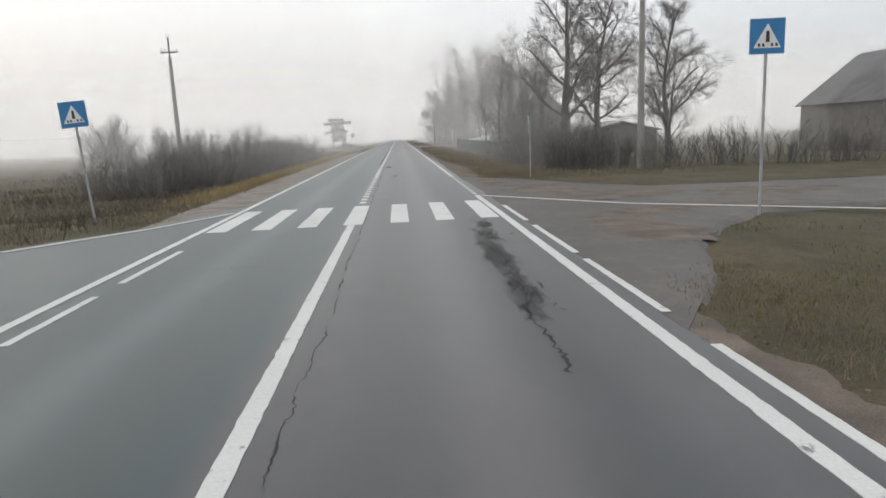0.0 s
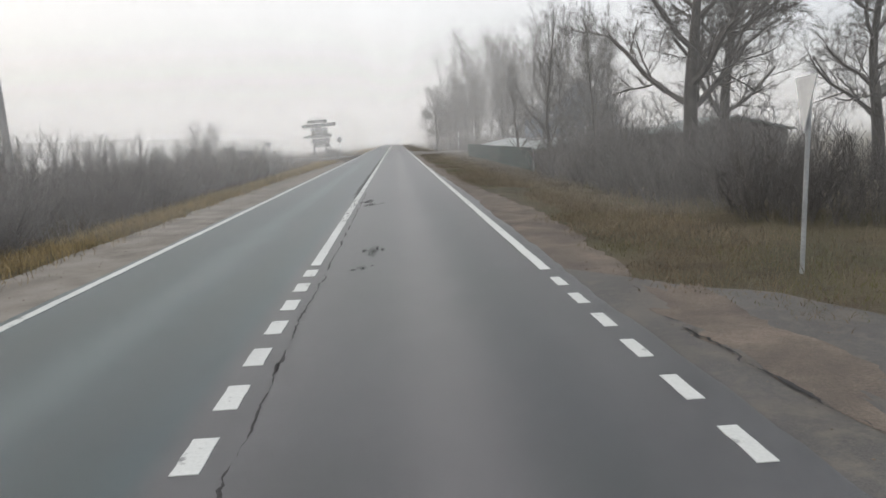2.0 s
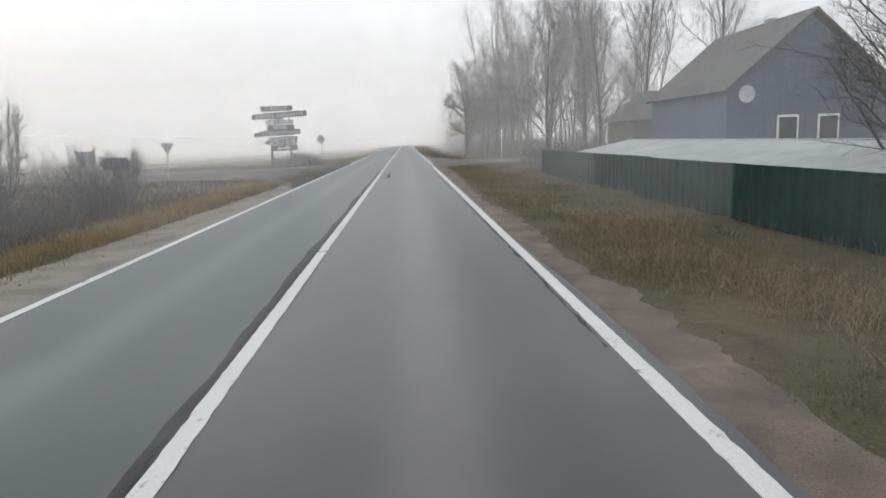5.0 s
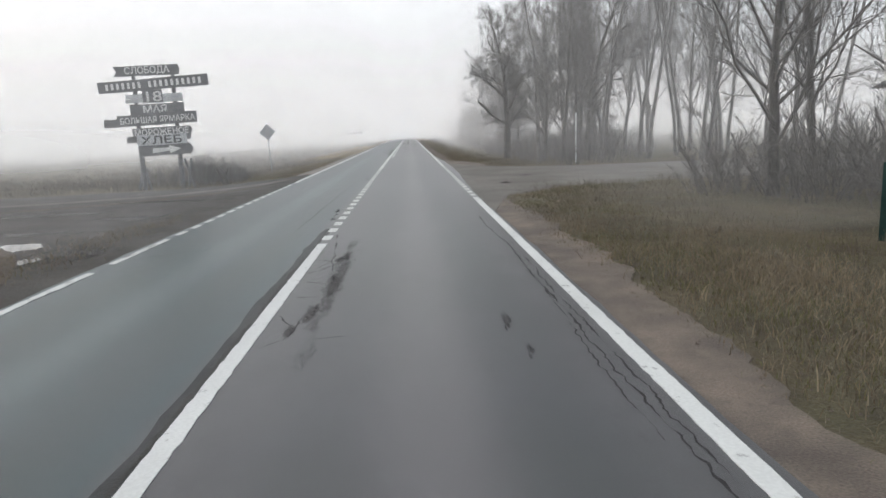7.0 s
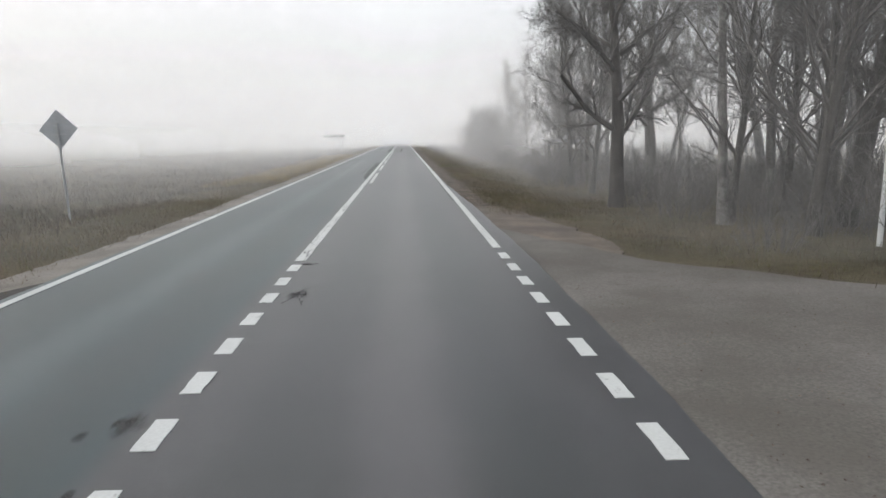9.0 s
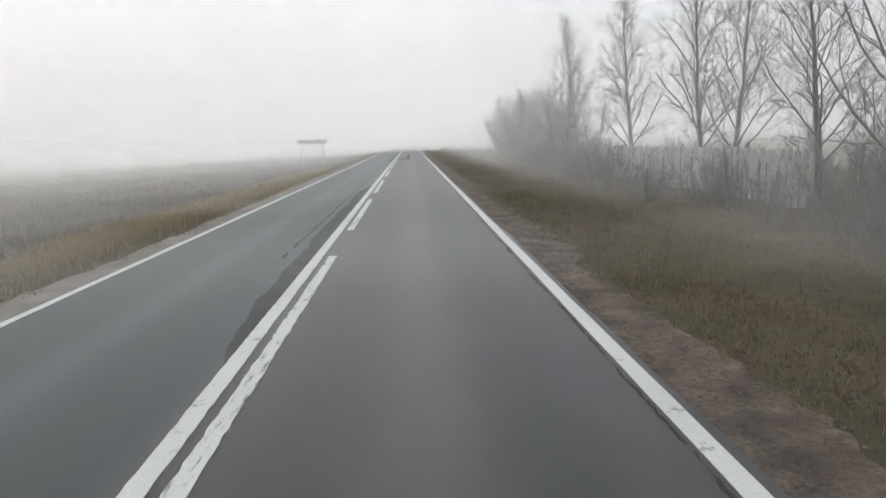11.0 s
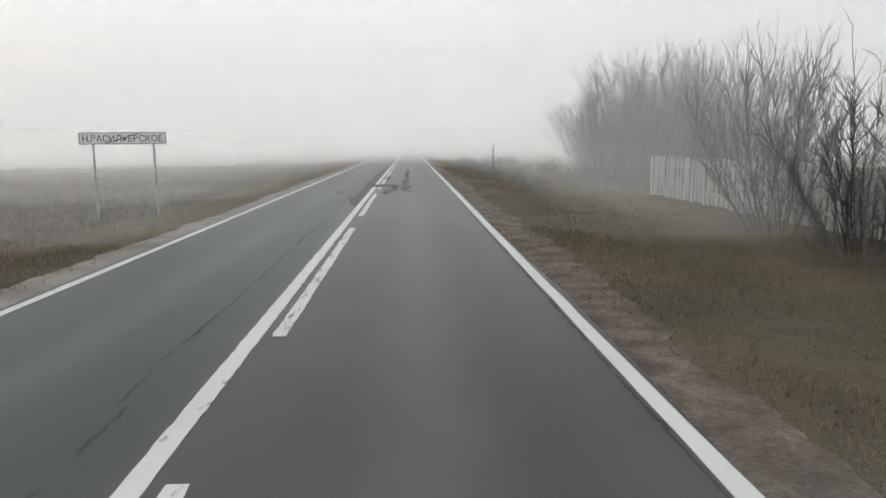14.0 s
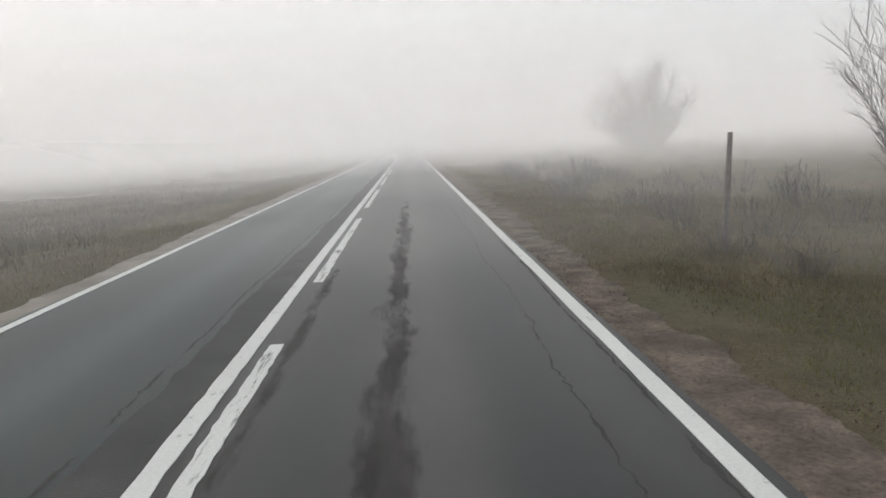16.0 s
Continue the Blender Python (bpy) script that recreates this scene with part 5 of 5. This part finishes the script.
def utility_pole(x, y, h, label, arms=True, r=0.14, lean=(0, 0)):
    ob = thing("utility_pole", pose(x, y, ground_z(x, y) - 0.3, *lean), label, "utility pole")
    part("shaft", rod(r * 1.15, r * 0.75, h * 0.86, seg=14), CONCRETE, ob)
    part("top_post", rod(0.06, 0.05, h * 0.26, Matrix.Translation((0.0, 0.02, h * 0.74))), BARK, ob)
    if arms:
        part("crossarm", box(1.15, 0.09, 0.09, Matrix.Translation((0, 0, h * 0.9)), 0.01), BARK, ob)
        for ax in (-0.5, -0.27, 0.27, 0.5):
            b = rod(0.012, 0.012, 0.10, Matrix.Translation((ax, 0, h * 0.9 + 0.04)), 8)
            rod(0.05, 0.035, 0.13, Matrix.Translation((ax, 0, h * 0.9 + 0.12)), 10, b)
            part("insulator", b, CONCRETE, ob)
        for ax in (-0.1, 0.1):
            b = rod(0.012, 0.012, 0.12, Matrix.Translation((ax, 0, h - 0.02)), 8)
            rod(0.05, 0.035, 0.13, Matrix.Translation((ax, 0, h + 0.08)), 10, b)
            part("insulator", b, CONCRETE, ob)
    return ob


utility_pole(-13.8, 47, 9.6, "weathered concrete utility pole with a small crossarm", True, 0.15, (0, -1.0))
utility_pole(12.5, 30.6, 10.2, "weathered concrete utility pole behind the hedge", True, 0.15)


def wire(a, b, sag, parent=None):
    cu = bpy.data.curves.new("cable", "CURVE")
    cu.dimensions, cu.bevel_depth = "3D", 0.003
    sp = cu.splines.new("POLY")
    sp.points.add(24)
    for i in range(25):
        t = i / 24
        p = Vector(a).lerp(Vector(b), t)
        sp.points[i].co = (p.x, p.y, p.z - sag * 4 * t * (1 - t), 1)
    cu.materials.append(BLACK)
    return tagged(new("cable", cu), "thin dark overhead cable between two poles", "cable", "overhead cables")


for o in (-0.45, 0.45):
    wire((-13.9 + o, 47, 8.35), (12.5 + o, 30.6, 9.15), 0.7)


# ---- fences and buildings ----
def sheet_fence(x, y0, y1, h, label):
    """Corrugated metal sheets on posts, along the road."""
    ob = thing("sheet_metal_fence", pose(x, y0, ground_z(x, (y0 + y1) / 2)), label, "fence")
    n = int((y1 - y0) / 2.5)
    for i in range(n):
        verts, faces = [], []
        k = 20
        for j in range(k + 1):
            off = 0.025 if (j // 2) % 2 else 0.0
            yy = i * 2.5 + 2.49 * j / k
            top = h + 0.03 * noise.noise((i * 3.1, 0, 0))
            verts += [(off, yy, 0.02), (off, yy, top), (off + 0.012, yy, 0.02), (off + 0.012, yy, top)]
        for j in range(k):
            a = 4 * j
            faces += [(a, a + 1, a + 5, a + 4), (a + 2, a + 6, a + 7, a + 3), (a + 1, a + 3, a + 7, a + 5)]
        piece("panel", mesh_of(verts, faces), FENCEGREEN, ob)
        part("post", box(0.06, 0.06, h, Matrix.Translation((0.09, i * 2.5, h / 2)), 0.006), STEEL, ob)
    return ob


sheet_fence(9.1, 58, 94, 1.35, "dark green corrugated metal fence beside the verge")


def picket_fence(x, y0, y1, h, label, turn=0):
    ob = thing("picket_fence", pose(x, y0, ground_z(x, y0), 0, 0, turn), label, "fence")
    n = int((y1 - y0) / 0.32)
    w = 0.11
    pts = [(-w, 0), (w, 0), (w, h - 0.12), (w * 0.8, h - 0.04), (w * 0.4, h), (-w * 0.4, h), (-w * 0.8, h - 0.04), (-w, h - 0.12)]
    bm0 = plate(pts, 0.025)
    me = bpy.data.meshes.new("picket")
    bm0.to_mesh(me)
    bm0.free()
    r = random.Random(int(y0))
    for i in range(n):
        piece("picket", me, PICKET, ob, "", pose(0, i * 0.32, 0.1 + r.uniform(-0.03, 0.03), r.uniform(-1.5, 1.5), r.uniform(-2, 2), 90))
    for z in (0.45, h - 0.2):
        part("rail", box(0.04, y1 - y0, 0.08, Matrix.Translation((0.045, (y1 - y0) / 2 - 0.15, z)), 0.006), PICKET, ob)
    return ob


picket_fence(10.9, 150, 179, 1.4, "whitewashed picket fence behind shrubs")
picket_fence(10.9, 183, 203, 1.45, "whitewashed picket fence before willow shrubs")


def gable_house(name, x, y, w, d, eave, ridge, wall_m, roof_m, label, turn=0, windows=2, category="house"):
    """A house with its gable towards -y: walls, two roof slopes, windows with frames, chimney."""
    ob = thing(name, pose(x, y, ground_z(x, y) - 0.1, 0, 0, turn), label, category)
    part("wall", plate([(-w / 2, 0), (w / 2, 0), (w / 2, eave), (0, ridge - 0.12), (-w / 2, eave)], d, Matrix.Translation((0, 0, 0))), wall_m, ob)
    ln = math.hypot(w / 2 + 0.35, ridge - eave)
    ang = math.degrees(math.atan2(ridge - eave, w / 2))
    for s in (-1, 1):
        mm = Matrix.Translation((s * (w / 4 + 0.1), 0, (eave + ridge) / 2 + 0.02)) @ pose(0, 0, 0, 0, s * ang, 0)
        part("roof", box(ln + 0.1, d + 0.7, 0.09, mm, 0.01), roof_m, ob)
    if category == "house":
        part("chimney", box(0.5, 0.5, 1.1, Matrix.Translation((w * 0.18, d * 0.15, ridge + 0.1)), 0.02), CONCRETE, ob)
    for i in range(windows):
        wx = (i - (windows - 1) / 2) * 1.8
        win = part("window", box(0.95, 0.08, 1.25, Matrix.Translation((wx, -d / 2 - 0.02, eave * 0.55)), 0.01), WHITE, ob)
        part("pane", box(0.78, 0.03, 1.05, Matrix.Translation((wx, -d / 2 - 0.06, eave * 0.55)), 0.004), GLASS, win)
    return ob


GLASS = mat("dark_window_glass", (0.03, 0.035, 0.04), 0.08, 0.1, 1, 5, 0)
gable_house("house", 36, 45, 9, 9, 3.4, 6.9, LOG, ROOFDARK, "old dark wooden house with a slate roof")
SHEETBLUE = mat("faded_blue_boards", (0.075, 0.105, 0.16), 0.8, 0.25, 0.6, 15, 0.2, stretch=(4, 1, 1))
village_house = gable_house("house", 18.8, 88, 7.2, 9, 3.9, 7.0, SHEETBLUE, ROOFDARK, "blue boarded house with a dark gabled roof")
dish = thing("satellite_dish", pose(15.75, 83.25, 3.35), "pale round satellite dish on a house wall", "satellite dish")
bm = bmesh.new()
rows = [[bm.verts.new((0.36 * k / 4 * math.cos(a * math.pi / 12), -0.30 + 0.10 * (k / 4) ** 2 * -1, 0.36 * k / 4 * math.sin(a * math.pi / 12))) for a in range(24)] for k in (1, 2, 3, 4)]
bm.faces.new(rows[0])
for ra, rb in zip(rows, rows[1:]):
    for a in range(24):
        bm.faces.new((ra[a], ra[(a + 1) % 24], rb[(a + 1) % 24], rb[a]))
part("reflector", bm, PALEBOARD, dish)
part("arm", rod(0.012, 0.012, 0.45, Matrix.Translation((0, -0.32, -0.3)) @ pose(0, 0, 0, 50, 0, 0), 6), STEEL, dish)
part("mount", box(0.06, 0.5, 0.06, Matrix.Translation((0, -0.02, 0)), 0.006), STEEL, dish)


def hip_house(x, y, w, d, eave, ridge, wall_m, roof_m, label):
    """A low house with its ridge across the road's direction and hipped ends."""
    ob = thing("house", pose(x, y, ground_z(x, y) - 0.1), label, "house")
    part("wall", box(w, d, eave, Matrix.Translation((0, 0, eave / 2)), 0.02), wall_m, ob)
    a, b, e = w / 2 + 0.4, d / 2 + 0.4, w / 2 - 1.4
    bm = bmesh.new()
    vs = [bm.verts.new(p) for p in ((-a, -b, eave - 0.1), (a, -b, eave - 0.1), (a, b, eave - 0.1), (-a, b, eave - 0.1), (-e, 0, ridge), (e, 0, ridge))]
    for f in ((0, 1, 5, 4), (2, 3, 4, 5), (3, 0, 4), (1, 2, 5), (3, 2, 1, 0)):
        bm.faces.new([vs[k] for k in f])
    part("roof", bm, roof_m, ob)
    for wx in (-2.6, 0, 2.6):
        win = part("window", box(0.95, 0.08, 1.2, Matrix.Translation((wx, -d / 2 - 0.02, eave * 0.55)), 0.01), WHITE, ob)
        part("pane", box(0.78, 0.03, 1.0, Matrix.Translation((wx, -d / 2 - 0.06, eave * 0.55)), 0.004), GLASS, win)
    return ob


hip_house(20.0, 99.0, 9.0, 6.0, 2.9, 4.7, LOG, ROOFDARK, "low dark wooden house with a hipped roof")
gable_house("shed", 12.6, 74, 5.0, 28, 1.35, 1.85, LOG, ROOFPALE, "low shed with a pale corrugated roof behind a fence", 0, 0, "shed")
gable_house("shed", 19.5, 58, 6, 6, 1.9, 2.6, LOG, ROOFPALE, "low grey shed behind the hedge", 0, 0, "shed")
kiosk = thing("wooden_shelter", pose(10.4, 143.6, ground_z(10.4, 143.6)), "small dark wooden shelter with a flat roof among shrubs", "shelter")
for px, py in ((-0.9, -0.8), (0.9, -0.8), (-0.9, 0.8), (0.9, 0.8)):
    part("post", box(0.12, 0.12, 1.9, Matrix.Translation((px, py, 0.95)), 0.01), LOG, kiosk)
part("roof", box(2.3, 2.1, 0.1, Matrix.Translation((0, 0, 1.95)) @ pose(0, 0, 0, 4, 0, 0), 0.01), ROOFDARK, kiosk)
for i in range(8):
    part("board", box(0.22, 0.03, 1.3, Matrix.Translation((-0.84 + i * 0.24, 0.86, 0.85)), 0.004), LOG, kiosk)

stake = thing("wooden_stake", pose(6.6, 218.2, ground_z(6.6, 218.2) - 0.1, 2, 1, 0), "dark rotten wooden stake among low shrubs", "stake")
part("post", rod(0.055, 0.04, 1.95, seg=8), SHRUBDARK, stake)


# ---- fog: thin layers that scatter the sky's light, open along the road at eye height ----
def fog_material(amount, lane_open, foot=0.9):
    m = bpy.data.materials.new("fog")
    m.use_nodes = True
    n, l = m.node_tree.nodes, m.node_tree.links
    n.clear()
    out = n.new("ShaderNodeOutputMaterial")
    front, back = n.new("ShaderNodeBsdfDiffuse"), n.new("ShaderNodeBsdfTranslucent")
    for s in (front, back):
        s.inputs[0].default_value = FOG_TONE
    both = n.new("ShaderNodeMixShader")
    l.new(front.outputs[0], both.inputs[1])
    l.new(back.outputs[0], both.inputs[2])
    clear = n.new("ShaderNodeBsdfTransparent")
    mx = n.new("ShaderNodeMixShader")
    geo = n.new("ShaderNodeNewGeometry")
    sp = n.new("ShaderNodeSeparateXYZ")
    l.new(geo.outputs["Position"], sp.inputs[0])

    def math_node(op, a, b=None):
        q = n.new("ShaderNodeMath")
        q.operation = op
        for i, v in enumerate((a, b)):
            if v is None:
                continue
            if isinstance(v, (int, float)):
                q.inputs[i].default_value = v
            else:
                l.new(v, q.inputs[i])
        return q.outputs[0]

    def ramp_of(src, lo, hi, a, b):
        r = n.new("ShaderNodeMapRange")
        r.interpolation_type = "SMOOTHSTEP"
        r.inputs[1].default_value, r.inputs[2].default_value = lo, hi
        r.inputs[3].default_value, r.inputs[4].default_value = a, b
        l.new(src, r.inputs[0])
        return r.outputs[0]

    x, z = sp.outputs[0], sp.outputs[2]
    aside = ramp_of(math_node("ABSOLUTE", math_node("SUBTRACT", x, 1.5)), 3.0, 7.0, 0.0, 0.6)
    share = ramp_of(math_node("ADD", z, aside), 0.0, foot, 0.0, amount)
    share = math_node("MULTIPLY", share, ramp_of(z, 4.0, FOG_TOP, 1.0, 0.0))
    share = math_node("MULTIPLY", share, ramp_of(math_node("ABSOLUTE", x), 110.0, 158.0, 1.0, 0.0))
    low = math_node("MULTIPLY", ramp_of(x, -45.0, -9.0, 1.2, 0.12), ramp_of(z, 1.0, 5.0, 1.0, 0.0))
    share = math_node("MULTIPLY", share, math_node("ADD", low, 1.0))
    if lane_open:
        beside = ramp_of(math_node("ABSOLUTE", math_node("SUBTRACT", x, 1.5)), 1.6, 4.8, 0.0, 1.0)
        over = ramp_of(math_node("ABSOLUTE", math_node("SUBTRACT", z, 1.9)), 0.7, 1.7, 0.0, 0.6)
        share = math_node("MULTIPLY", share, math_node("MAXIMUM", beside, over))
    l.new(share, mx.inputs[0])
    l.new(clear.outputs[0], mx.inputs[1])
    l.new(both.outputs[0], mx.inputs[2])
    l.new(mx.outputs[0], out.inputs[0])
    return m


def fog_layer(y, material, lane_open):
    """One upright layer across the land; over the lane it leaves a gap at eye height."""
    if lane_open:
        xs, zs = (-160, -0.1, 3.1, 160), (-3, 1.2, 2.6, 150)
        verts = [(a, y, b) for b in zs for a in xs]
        faces = [(4 * j + i, 4 * j + i + 1, 4 * j + i + 5, 4 * j + i + 4) for j in range(3) for i in range(3) if (i, j) != (1, 1)]
    else:
        verts, faces = [(-160, y, -3), (160, y, -3), (160, y, 150), (-160, y, 150)], [(0, 1, 2, 3)]
    ob = piece("fog_layer", mesh_of(verts, faces), material)
    return tagged(ob, "thin pale grey fog over road and fields", "fog", "fog layers", kind="structure")


# above 1: extra brightness put into the colour, beyond the light received
FOG_TONE = (1.31, 1.298, 1.28, 1)
FOG_TOP = 26.0
scene.cycles.transparent_max_bounces = 48
light_fog, thick_fog = fog_material(0.075, True), fog_material(0.15, True)
for i in range(15):
    y = 34 + 12 * i
    fog_layer(y, light_fog if y < 125 else thick_fog, True)
for y, amount in ((216, 0.1), (227, 0.125), (239, 0.15)):
    fog_layer(y, fog_material(amount, False), False)
far_fog = fog_material(0.165, False, 0.35)
for i in range(17):
    fog_layer(250 + 9.5 * i + 0.35 * i * i, far_fog, False)
